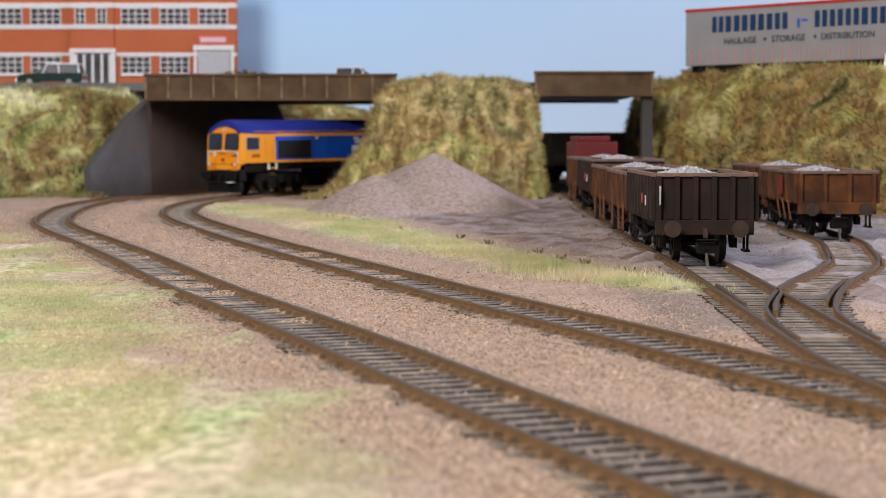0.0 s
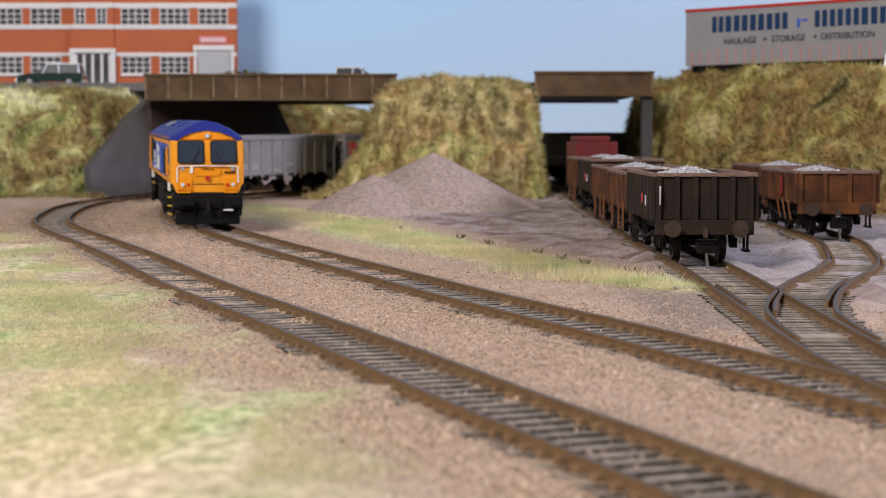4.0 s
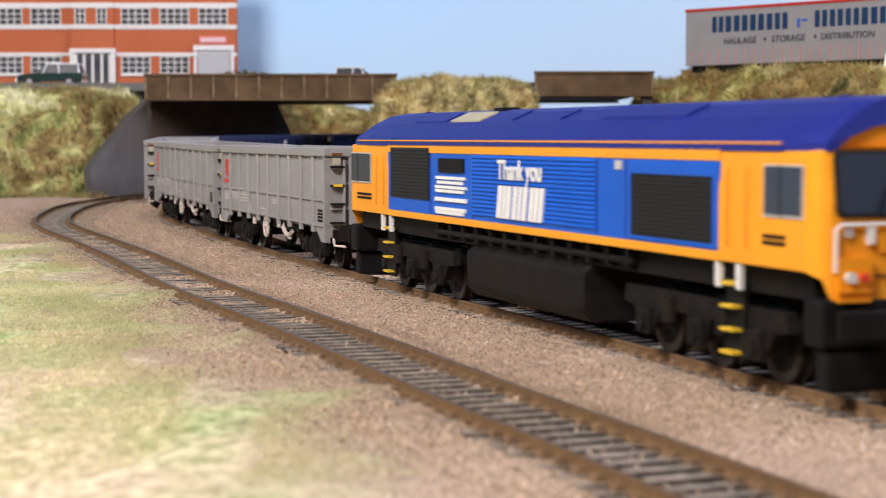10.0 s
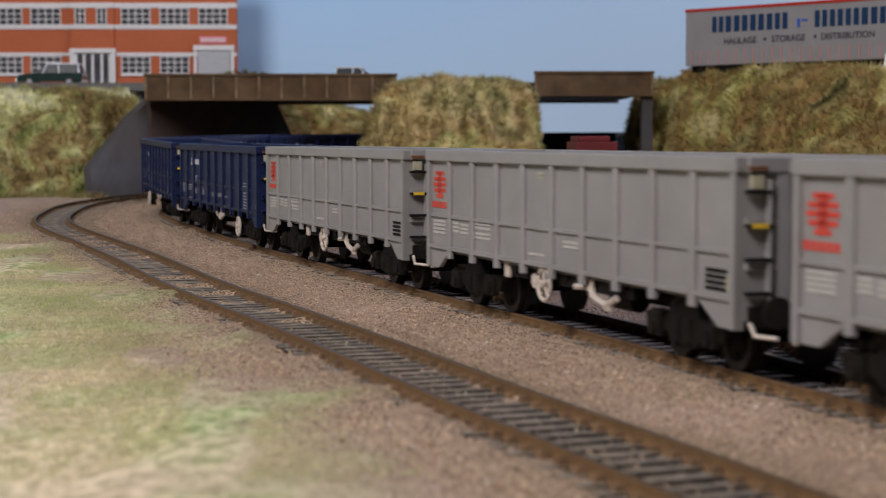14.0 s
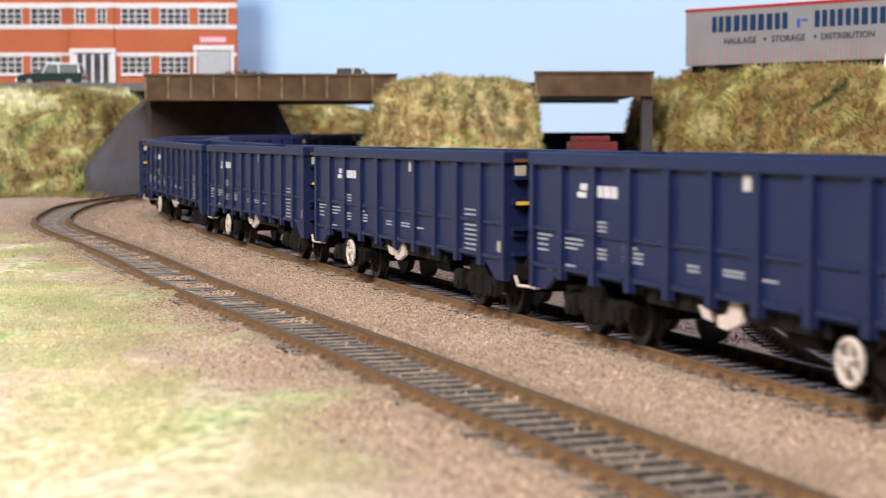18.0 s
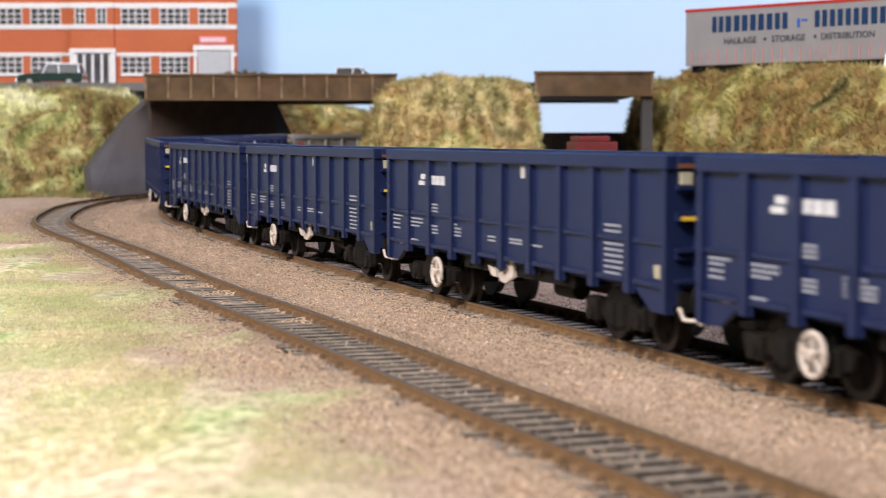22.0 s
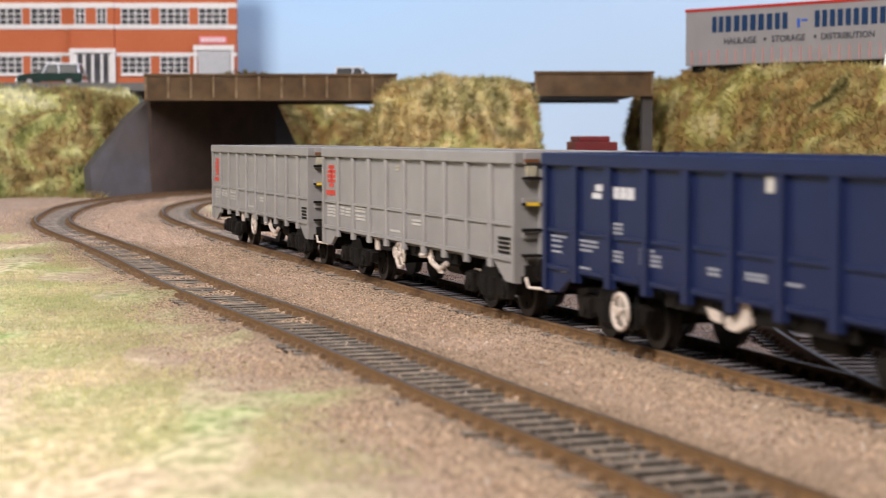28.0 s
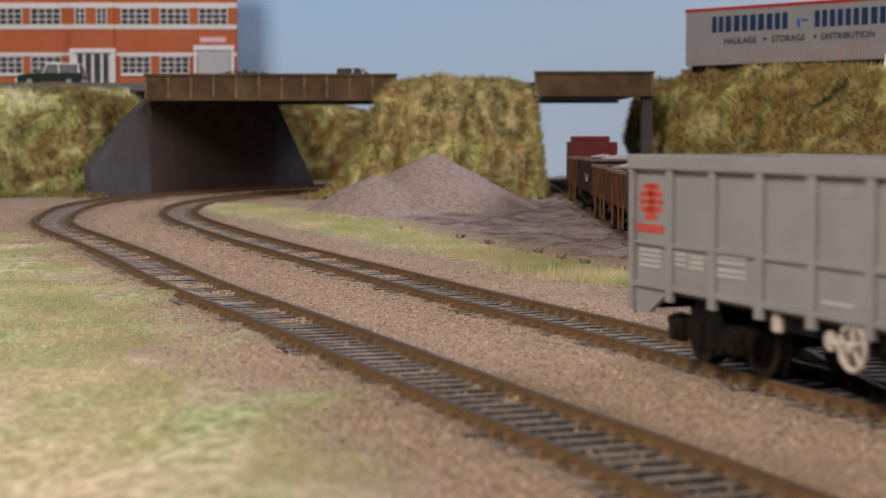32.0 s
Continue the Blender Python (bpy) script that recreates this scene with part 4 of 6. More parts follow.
# ---------------------------------------------------------------- road vehicles
def car(name, length, width, height, paint, label, m, estate=True):
    root = empty(name, label, "car")
    hl, hw = length / 2, width / 2
    bm = bmesh.new()
    sill, waist = height * 0.22, height * 0.58
    prof = [(-hl, sill), (-hl, waist * 0.95), (-hl * 0.96, waist), (hl * 0.45, waist), (hl * 0.92, waist * 0.88), (hl, waist * 0.7), (hl, sill)]
    rings = []
    for yy, k in ((-hw, 0.96), (-hw * 0.9, 1.0), (hw * 0.9, 1.0), (hw, 0.96)):
        rings.append([(x * k, yy, z) for x, z in prof])
    loft(bm, rings)
    part("body", bm, paint, root, smooth=False)
    bm = bmesh.new()
    b0, b1 = -hl * (0.94 if estate else 0.7), hl * 0.42
    loft(bm, [[(b0, -hw * 0.92, waist), (b1, -hw * 0.92, waist), (b1, hw * 0.92, waist), (b0, hw * 0.92, waist)],
              [(b0 + 2, -hw * 0.8, height * 0.94), (b1 - hl * 0.3, -hw * 0.8, height * 0.94), (b1 - hl * 0.3, hw * 0.8, height * 0.94), (b0 + 2, hw * 0.8, height * 0.94)]])
    part("window_glass", bm, CARGLASS, root, "dark glazed cabin")
    part("roof", B(b0 + 1.6, b1 - hl * 0.28, -hw * 0.82, hw * 0.82, height * 0.93, height, bev=0.6), CARWHITE if estate else paint, root)
    for x in (b0 + 1.2, (b0 + b1) / 2 - 1, b1 - hl * 0.22):
        for sy in (-1, 1):
            bm = bmesh.new()
            tube(bm, [(x, sy * hw * 0.92, waist), (x + (1 if x < 0 else -hl * 0.12), sy * hw * 0.81, height * 0.94)], 0.6, 5)
            part("pillar", bm, CARWHITE if estate else paint, root)
    for x in (-hl * 0.6, hl * 0.6):
        for sy in (-1, 1):
            bm = bmesh.new()
            cyl(bm, (x, sy * (hw - 1.2), height * 0.21), "y", height * 0.21, 2.6, 18)
            w = part("wheel", bm, TYRE, root)
            bm = bmesh.new()
            cyl(bm, (x, sy * (hw + 0.15), height * 0.21), "y", height * 0.12, 0.3, 14)
            part("hub_cap", bm, CHROME, w)
    for sx in (-1, 1):
        part("bumper", B(sx * hl - 0.9, sx * hl + 0.9, -hw * 0.95, hw * 0.95, sill - 0.6, sill + 1.6, bev=0.3), CHROME, root)
    root.matrix_world = m
    return root


car("estate_car", 54, 22, 19.5, CARGREEN, "dark green off-road estate car parked before the building", pose(-0.322, 1.45, 0.0845, 0, 0, 180))
car("white_car", 52, 21, 18, CARWHITE, "pale small car crossing the road bridge", pose(-0.063, 1.315, 0.0776, 0, 0, 0), estate=False)
car("silver_car", 54, 21, 18, CARWHITE, "silver car parked beside the lorry trailer", pose(0.291, 1.085, 0.0766, 0, 0, -20), estate=False)


def trailer():
    root = empty("lorry_trailer", "white lorry trailer with blue haulage lettering and red trim", "lorry trailer")
    L, H = 190.0, 39.5
    part("box_body", B(0, L, 0, 33, 17, 17 + H, bev=0.3), TRAILER, root, "off-white curtain-side box")
    part("top_trim", B(-0.3, L + 0.3, -0.5, 33.5, 17 + H - 1.6, 17 + H + 0.4), REDP, root, "red top rail")
    part("chassis", B(4, L - 4, 3, 30, 12.5, 17), BLACK, root, "dark chassis")
    part("side_guard", B(50, 130, -0.2, 0.8, 7, 14.5), REDP, root, "dark red side guard")
    n = 24
    for i in range(n):
        x = 6 + (L - 12) * i / (n - 1)
        part("curtain_strap", B(x - 0.35, x + 0.35, -0.35, 0, 17.5, 27.8), PALERED, root)
    for x in (30, 44, 58):
        for yy in (3, 30):
            bm = bmesh.new()
            cyl(bm, (x, yy, 6.6), "y", 6.6, 4, 20)
            part("wheel", bm, TYRE, root)
    for x in (140, 143):
        part("landing_leg", B(x, x + 1.5, 4, 6, 0, 14), BLACK, root)
    # company name as plain upright bars
    for x0, widths in ((24, (9.6, 12, 11.8, 11.8, 10.4)), (110, (9.8, 10.2, 10.2, 11.8, 10.4))):
        x = x0
        for w in widths:
            for x1, x2 in ((x, x + w * 0.4), (x + w * 0.6, x + w)):
                part("letter_bar", B(x1, x2, -0.4, 0, 39.6, 50.6, bev=0.18), TEXTBLUE, root, "deep blue painted bar")
            x += w + 2.1
    part("letter_bar", B(96, 98, -0.4, 0, 40, 46, bev=0.18), BLUE, root)
    part("letter_bar", B(99.5, 104, -0.4, 0, 44, 45.4, bev=0.18), BLUE, root)
    # trade words
    for word, x in (("HAULAGE", 34.3), ("STORAGE", 75), ("DISTRIBUTION", 115)):
        cu = bpy.data.curves.new("lettering", "FONT")
        cu.body, cu.size, cu.extrude, cu.align_x = word, 0.0060, 0.0001, "LEFT"
        cu.space_character = 1.06
        cu.offset = 0.00012
        cu.materials.append(TEXTDARK)
        tmp = new("tmp_text", cu)
        me = bpy.data.meshes.new_from_object(tmp)
        bpy.data.objects.remove(tmp)
        me.transform(pose(0, 0, 0, 90, 0, 0))
        ob = new("lettering", me)
        ob.parent = root
        ob.location = (x * MM, -0.3 * MM, 31.2 * MM)
        tagged(ob, "dark trade word on the trailer side")
    for x in (69.5, 110.5):
        bm = bmesh.new()
        cyl(bm, (x, -0.2, 33.4), "y", 1.2, 0.4, 12)
        part("dot_mark", bm, TEXTDARK, root)
    ang = math.degrees(math.atan2(1127 - 1250, 285 - 172))
    root.matrix_world = pose(0.172, 1.250, 0.0766, 0, 0, ang)


trailer()


# ---------------------------------------------------------------- stone loads and yard wagons
def stones(name, spots, size, material, parent, label, seed=2):
    """Small angular stones, eight faces each."""
    rs = np.random.RandomState(seed)
    p = np.asarray(spots)
    k = len(p)
    base = np.array([(1, 0, 0), (0, 1, 0), (-1, 0, 0), (0, -1, 0), (0, 0, 0.8), (0, 0, -0.6)])
    v = base[None] * (1 + 0.45 * rs.uniform(-1, 1, (k, 6, 3))) + 0.25 * rs.normal(size=(k, 6, 3))
    a = rs.uniform(0, 6.28, k)
    ca, sa = np.cos(a)[:, None], np.sin(a)[:, None]
    x, y = v[:, :, 0] * ca - v[:, :, 1] * sa, v[:, :, 0] * sa + v[:, :, 1] * ca
    v = np.stack([x, y, v[:, :, 2]], -1) * (size * rs.uniform(0.5, 1.4, (k, 1, 1))) + p[:, None]
    f0 = np.array([(0, 1, 4), (1, 2, 4), (2, 3, 4), (3, 0, 4), (1, 0, 5), (2, 1, 5), (3, 2, 5), (0, 3, 5)])
    f = (np.arange(k)[:, None, None] * 6 + f0[None]).reshape(-1, 3)
    ob = soup(name, v.reshape(-1, 3), f, material, parent, label)
    tagged(ob, kind="stuff")
    return ob


def wheelset(parent, x, r=6.0, gauge=16.5, spokes=False):
    bm = bmesh.new()
    cyl(bm, (0, 0, 0), "y", 1.0, gauge, 10)
    ws = part("wheelset", bm, FRAMEDARK, parent, at=(x, 0, r))
    for s in (-1, 1):
        bm = bmesh.new()
        cyl(bm, (0, s * (gauge / 2 + 0.1), 0), "y", r, 1.9, 28)
        cyl(bm, (0, s * (gauge / 2 - 1.1), 0), "y", r + 0.7, 0.6, 28)
        w = part("wheel", bm, WHEELRIM, ws, "dark steel wheel with flange")
        bm = bmesh.new()
        cyl(bm, (0, s * (gauge / 2 + 1.15), 0), "y", r * 0.72, 0.3, 24)
        for i in range(4):
            a = i * math.pi / 2
            cyl(bm, (3 * math.cos(a), s * (gauge / 2 + 1.35), 3 * math.sin(a)), "y", 0.7, 0.3, 8)
        part("wheel_disc", bm, FRAMEDARK, ws)
    return ws


def yard_wagon(paint, rim, label, high, posts_side=8, posts_end=5, load=True, seed=1):
    """A short two-axle open wagon; x is its length."""
    rs = np.random.RandomState(seed)
    root = empty("open_wagon", label, "wagon", "loaded wagons in the yard")
    L, W, zf = 80.0, 35.0, 15.0
    hl, hw = L / 2, W / 2
    t = 1.0
    for s in (-1, 1):
        part("side_wall", B(-hl, hl, s * hw - t / 2, s * hw + t / 2, zf, high, bev=0.15), paint, root)
        part("end_wall", B(s * (hl - t / 2) - t / 2, s * (hl - t / 2) + t / 2, -hw + 0.6, hw - 0.6, zf, high, bev=0.15), paint, root)
        part("top_rim", B(-hl - 0.5, hl + 0.5, s * hw - 0.9, s * hw + 0.9, high - 1.0, high + 0.4, bev=0.25), rim, root, "dusty worn top edge")
        part("top_rim", B(s * hl - 0.9, s * hl + 0.9, -hw + 1, hw - 1, high - 1.0, high + 0.35, bev=0.25), rim, root)
        for i in range(posts_side + 1):
            x = -hl + 0.8 + (L - 1.6) * i / posts_side
            part("side_post", B(x - 0.7, x + 0.7, s * hw + s * 0.4 - 0.6, s * hw + s * 0.4 + 0.8, zf - 0.6, high - 0.8), paint, root)
        for i in range(posts_end + 1):
            y = -hw + 1.6 + (W - 3.2) * i / posts_end
            part("end_post", B(*sorted((s * (hl - 0.6), s * (hl + 1.3))), y - 0.85, y + 0.85, zf - 0.4, high - 0.8), paint, root)
        part("headstock", B(s * hl - 1.2, s * hl + 1.4, -hw + 0.5, hw - 0.5, zf - 5.2, zf - 0.1, bev=0.2), paint, root)
        part("sole_bar", B(-hl, hl, s * 12 - 1, s * 12 + 1, zf - 4.5, zf - 0.2), FRAMEDARK, root)
        for y in (-11.6, 11.6):
            bm = bmesh.new()
            cyl(bm, (s * (hl + 2.4), y, zf - 3.0), "x", 1.6, 4, 12)
            sh = part("buffer", bm, FRAMEDARK, root, "round sprung buffer")
            bm = bmesh.new()
            cyl(bm, (s * (hl + 5.0), y, zf - 3.0), "x", 2.9, 1.2, 20)
            part("buffer_head", bm, BUFFER, sh, "worn brown buffer head")
        bm = bmesh.new()
        box(bm, s * (hl + 3) - 2.5, s * (hl + 3) + 2.5, -3.2, 3.2, 3.6, 7.4, bev=0.5)
        box(bm, s * (hl + 2) - 4, s * (hl + 2) + 4, -1, 1, 5, 6.2)
        tube(bm, [(s * (hl + 4), -3, 7.2), (s * (hl + 7), -3.5, 8.4), (s * (hl + 7), 3.5, 8.4), (s * (hl + 4), 3, 7.2)], 0.4)
        part("coupling", bm, FRAMEDARK, root, "black tension lock coupling")
        bm = bmesh.new()
        tube(bm, [(s * (hl + 5.6), 0, 3.8), (s * (hl + 5.4), 0.2, 1.0), (s * (hl + 6.4), 0.3, -1.6)], 0.5)
        part("coupling_hook", bm, DULLMETAL, root, "bare metal coupling dropper")
        bm = bmesh.new()
        tube(bm, [(s * (hl + 1.2), 0, 11.6), (s * (hl + 3), 0, 11.4), (s * (hl + 3.2), 0, 9)], 0.9)
        part("draw_hook", bm, BUFFER, root)
        # axle guards and springs
        for x in (-24, 24):
            bm = bmesh.new()
            prism(bm, [(x - 5, zf - 4.4), (x + 5, zf - 4.4), (x + 1.8, 4.5), (x - 1.8, 4.5)], "y", s * 12 - 0.6, s * 12 + 0.6)
            box(bm, x - 1.9, x + 1.9, s * 12.6 - 1.1, s * 12.6 + 1.1, 4.4, 8)
            box(bm, x - 6, x + 6, s * 12.8 - 0.8, s * 12.8 + 0.8, zf - 5.6, zf - 4.4)
            part("axle_guard", bm, FRAMEDARK, root)
        bm = bmesh.new()
        tube(bm, [(-26, s * 16, 9.5), (4, s * 16, 7.5), (30, s * 16.2, 10.5), (34, s * 16.2, 9)], 0.55)
        part("brake_lever", bm, FRAMEDARK, root)
        part("step_plate", B(30 * s - 4, 30 * s + 4, s * 15, s * 17, 3.4, 4.2), FRAMEDARK, root)
        for x in (30 * s - 3.6, 30 * s + 3.6):
            part("step_strut", B(x - 0.4, x + 0.4, s * 16 - 0.4, s * 16 + 0.4, 4, zf), FRAMEDARK, root)
    part("floor_plate", B(-hl + 0.6, hl - 0.6, -hw + 0.6, hw - 0.6, zf - 1.2, zf + 0.4), FRAMEDARK, root)
    part("brake_cylinder", B(-8, 8, -5, 5, 5, 10, bev=1), FRAMEDARK, root)
    for x in (-24, 24):
        wheelset(root, x, 6.2)
    if load:
        pts = []
        for _ in range(2200):
            x, y = rs.uniform(-hl * 0.82, hl * 0.82), rs.uniform(-hw * 0.82, hw * 0.82)
            d = max(abs(x) / (hl * 0.9), abs(y) / (hw * 0.9))
            pts.append((x, y, high - 4.0 + 5.6 * (1 - d ** 1.3) + rs.uniform(-0.3, 0.3)))
        bm = bmesh.new()
        loft(bm, [[(-hl + 1, -hw + 1, high - 7), (hl - 1, -hw + 1, high - 7), (hl - 1, hw - 1, high - 7), (-hl + 1, hw - 1, high - 7)],
                  [(-hl * 0.8, -hw * 0.8, high - 4.2), (hl * 0.8, -hw * 0.8, high - 4.2), (hl * 0.8, hw * 0.8, high - 4.2), (-hl * 0.8, hw * 0.8, high - 4.2)],
                  [(-hl * 0.4, -hw * 0.35, high - 0.2), (hl * 0.4, -hw * 0.35, high - 0.2), (hl * 0.4, hw * 0.35, high - 0.2), (-hl * 0.4, hw * 0.35, high - 0.2)]])
        ld = part("stone_load", bm, LOADSTONE, root, "pale grey crushed stone load")
        stones("crushed_stone", pts, 0.50, LOADSTONE, ld, "pale grey crushed stones", seed)
    return root


def put(ob, x, y, heading, z=None):
    ob.matrix_world = pose(x * MM, y * MM, float(rise(y)) * MM if z is None else z * MM, 0, 0, heading)


wag_dark = yard_wagon(WAGBROWN, WAGTOP, "dark brown weathered open wagon loaded with pale stone", 30.8, seed=1)
put(wag_dark, 90.3, 645, -90)
part("white_plate", B(24.4, 26, -18.9, -18.6, 19.5, 23), MARK, wag_dark, "small white number plate")
part("red_plate", B(13.5, 16, -18.9, -18.6, 20, 23.5), REDP, wag_dark, "faded red data panel")
bm_ = bmesh.new()
tube(bm_, [(41.2, -15.6, 26.5), (42.4, -15.6, 26.2), (42.4, -15.6, 20.5), (41.2, -15.6, 20.2)], 0.3)
part("handrail", bm_, MARKG, wag_dark, "pale wire handrail")
wag_rust = yard_wagon(WAGRUST, WAGTOP, "rust orange open wagon loaded with pale stone", 29.2, seed=2, posts_side=7)
put(wag_rust, 90.9, 735, -90)
for y0_ in (-18.4,):
    for x_ in (30, 12, -14):
        part("rust_strut", B(x_ - 0.45, x_ + 0.45, y0_ - 0.5, y0_ + 0.2, 6, 17), RUSTSTREAK, wag_rust, "bright orange rust streak")
w_ = copy_thing(wag_rust, pose(0.0914, 0.825, float(rise(825)) * MM, 0, 0, -90))
w_ = copy_thing(wag_dark, pose(0.0917, 0.915, float(rise(915)) * MM, 0, 0, -90))
w_ = copy_thing(wag_rust, pose(0.092, 1.005, float(rise(1005)) * MM, 0, 0, -90))
wag_low = yard_wagon(WAGRUST, WAGTOP, "low rust brown open wagon with stone load and red panel", 28.2, seed=3, posts_end=3)
put(wag_low, 171, 801, -90)
part("red_panel", B(9, 13.5, -18.9, -18.6, 17.5, 26), DARKRED, wag_low, "bright red panel on the side")
for x_ in (26, 14, 2):
    bm_ = bmesh.new()
    tube(bm_, [(x_, -18.6, 15.5), (x_ + 7, -19.2, 11), (x_ + 8, -18.6, 7)], 0.4)
    part("rust_strut", bm_, RUSTSTREAK, wag_low, "orange rusty brace")
w_ = copy_thing(wag_low, pose(0.1722, 0.892, float(rise(892)) * MM, 0, 0, -90))


def red_van():
    root = empty("red_van", "dark red goods van standing under the short bridge", "railway van")
    part("body", B(-38, 38, -12.8, 12.8, 14, 37, bev=0.6), REDVAN, root)
    part("roof", B(-36, 34, -10.5, 8.5, 37, 40.5, bev=0.8), REDVAN, root, "dark red stepped roof")
    part("frame", B(-40, 40, -13, 13, 8, 14), FRAMEDARK, root)
    for x in (-22, 22):
        wheelset(root, x, 6.2)
    put(root, 93, 1102, -90)


REDVAN = mat("van_red", (0.15, 0.012, 0.013), (0.11, 0.010, 0.011), 150, 0.6)
red_van()


# ---------------------------------------------------------------- the locomotive; x forward, z up from the rail top
def side_poly(bm, pts, y, t):
    """A flat panel on a side wall from (x, z) points."""
    prism(bm, pts, "y", y, y + t)


RAKE = 0.13


def cab(sx, root):
    """The cab shell at one end: sx = 1 front, -1 rear."""
    def ring(x, w, z0, z1, rake):
        pts = []
        for yy, z in ((-w, z0), (w, z0), (w, z1 - 9), (w * 0.985, z1), (-w * 0.985, z1), (-w, z1 - 9)):
            pts.append((sx * (x - max(0, z - 30.8) * rake), yy, z))
        return pts
    bm = bmesh.new()
    loft(bm, [ring(98, 17.4, 21.4, 41.2, 0), ring(127.6, 17.4, 21.4, 41.2, 0.02), ring(130.4, 16.4, 20.4, 41.4, 0.07), ring(131.5, 14.8, 15.8, 41.8, RAKE)])
    bmesh.ops.bevel(bm, geom=[e for e in bm.edges if abs(e.verts[0].co.x) > 129 and abs(e.verts[1].co.x) > 129], offset=0.7, segments=2, affect="EDGES", profile=0.5)
    shell = part("cab_shell", bm, ORANGE, root, "orange cab with raked windscreen")
    # nose panel, windscreens and trim
    f = 131.6

    def front(x0, y0, y1, z0, z1, thick, name, material, parent, label="", bev=0.3):
        bm = bmesh.new()
        r = RAKE
        pts = []
        for x in (x0 - 0.6, x0 + thick):
            pts.append([(sx * (x - max(0, z - 30.8) * r), yy, z) for yy, z in ((y0, z0), (y1, z0), (y1, z1), (y0, z1))])
        loft(bm, pts)
        es = [e for e in bm.edges if abs(e.verts[0].co.y - e.verts[1].co.y) < 0.01 and abs(e.verts[0].co.z - e.verts[1].co.z) < 0.01]
        if bev:
            bmesh.ops.bevel(bm, geom=es, offset=bev, segments=3, affect="EDGES", profile=0.5)
        return part(name, bm, material, parent, label)
    for s in (-1, 1):
        y0, y1 = sorted((s * 1.3, s * 14.0))
        g = front(f, y0, y1, 30.3, 41.4, 0.25, "windscreen_gasket", GASKET, shell, "black rubber windscreen frame", 1.4)
        y0, y1 = sorted((s * 2.1, s * 13.2))
        front(f + 0.3, y0, y1, 31.0, 40.8, 0.1, "windscreen", GLASS, shell, "dark bluish windscreen", 1.2)
        # lamp clusters on a raised base
        y0, y1 = sorted((s * 7.4, s * 13.8))
        front(f, y0, y1, 17.2, 23.8, 0.7, "lamp_base", NOSE, shell, "", 0.4)
        for dy, r_, m_ in ((11.8, 0.95, LAMPW), (9.2, 0.75, LAMPR)):
            yy = s * dy
            bm = bmesh.new()
            cyl(bm, (sx * (f + 1.1), yy, 20.6), "x", r_, 0.9, 18)
            part("lamp", bm, m_, shell, "white marker lamp" if m_ is LAMPW else "red tail lamp")
        for z in (16.6, 18.2):
            part("lamp_ledge", B(*sorted((sx * (f - 0.4), sx * (f + 1.2))), *sorted((s * 8.0, s * 14.0)), z, z + 0.5), NOSE, shell)
        # white handrail line of the nose
        bm = bmesh.new()
        tube(bm, [(sx * (f + 0.35), s * 14.3, 21.5), (sx * (f + 0.35), s * 14.2, 28.4), (sx * (f + 0.35), s * 13.4, 29.2), (sx * (f + 0.35), 0, 29.4)], 0.32)
        part("white_stripe", bm, WHITE, shell, "white line framing the nose")
        # cab side windows and doors
        yy = s * 17.45
        y0, y1 = sorted((yy, yy + s * 0.25))
        part("side_window_frame", B(*sorted((sx * 114.3, sx * 127.3)), y0, y1, 29.9, 38.9, bev=0.1), MARKG, shell, "pale side window frame")
        y0, y1 = sorted((yy + s * 0.1, yy + s * 0.35))
        part("side_window", B(*sorted((sx * 114.7, sx * 126.9)), y0, y1, 30.4, 38.6, bev=0.05), GLASS, shell, "dark cab side window")
        y0, y1 = sorted((yy + s * 0.2, yy + s * 0.45))
        part("window_bar", B(*sorted((sx * 119.8, sx * 120.3)), y0, y1, 30.2, 38.8), GASKET, shell)
        y0, y1 = sorted((yy, yy + s * 0.12))
        for k_ in range(2):
            part("number_bar", B(*sorted((sx * 114.0, sx * 121.5)), y0, y1, 25.2 + k_ * 1.1, 25.9 + k_ * 1.1), FRAMEDARK, shell)
        for x in (101.8, 108.5):
            bm = bmesh.new()
            tube(bm, [(sx * x, s * 17.3, 24), (sx * x, s * 18.0, 24.5), (sx * x, s * 18.0, 37.5), (sx * x, s * 17.3, 38)], 0.18)
            part("door_handrail", bm, ORANGE, shell)
    front(f, -6, 6, 24.6, 27.8, 0.25, "nose_panel", NOSE, shell, "", 0.3)
    part("nose_seam", B(*sorted((sx * (f - 0.2), sx * (f + 0.12))), -13.8, 13.8, 20.6, 20.95), RUSTSTREAK, shell)
    for yy, z0, z1 in ((-9.5, 26.2, 29.2),):
        part("white_plate", B(*sorted((sx * (f), sx * (f + 0.5))), yy + 1.2, yy + 2.6, 26.0, 29.3), WHITE, shell)
    for i in range(4):
        part("number_bar", B(*sorted((sx * (f), sx * (f + 0.25))), -2.8 + i * 1.5, -1.7 + i * 1.5, 27.2, 28.0), FRAMEDARK, shell)
        part("number_bar", B(*sorted((sx * (f), sx * (f + 0.25))), 8.0 + i * 1.3, 9.0 + i * 1.3, 25.9, 26.8), FRAMEDARK, shell)
    bm = bmesh.new()
    cyl(bm, (sx * (f + 0.5), 0, 23.6), "x", 1.2, 1.0, 14)
    part("coupler_socket", bm, REDP, shell, "orange red jumper socket")
    for s in (-1, 1):
        part("latch_plate", B(*sorted((sx * (f), sx * (f + 0.3))), *sorted((s * 11.0, s * 12.6)), 27.2, 29.6), CHROME, shell)
    # brow with head lamp
    bm = bmesh.new()
    xb = 129.2
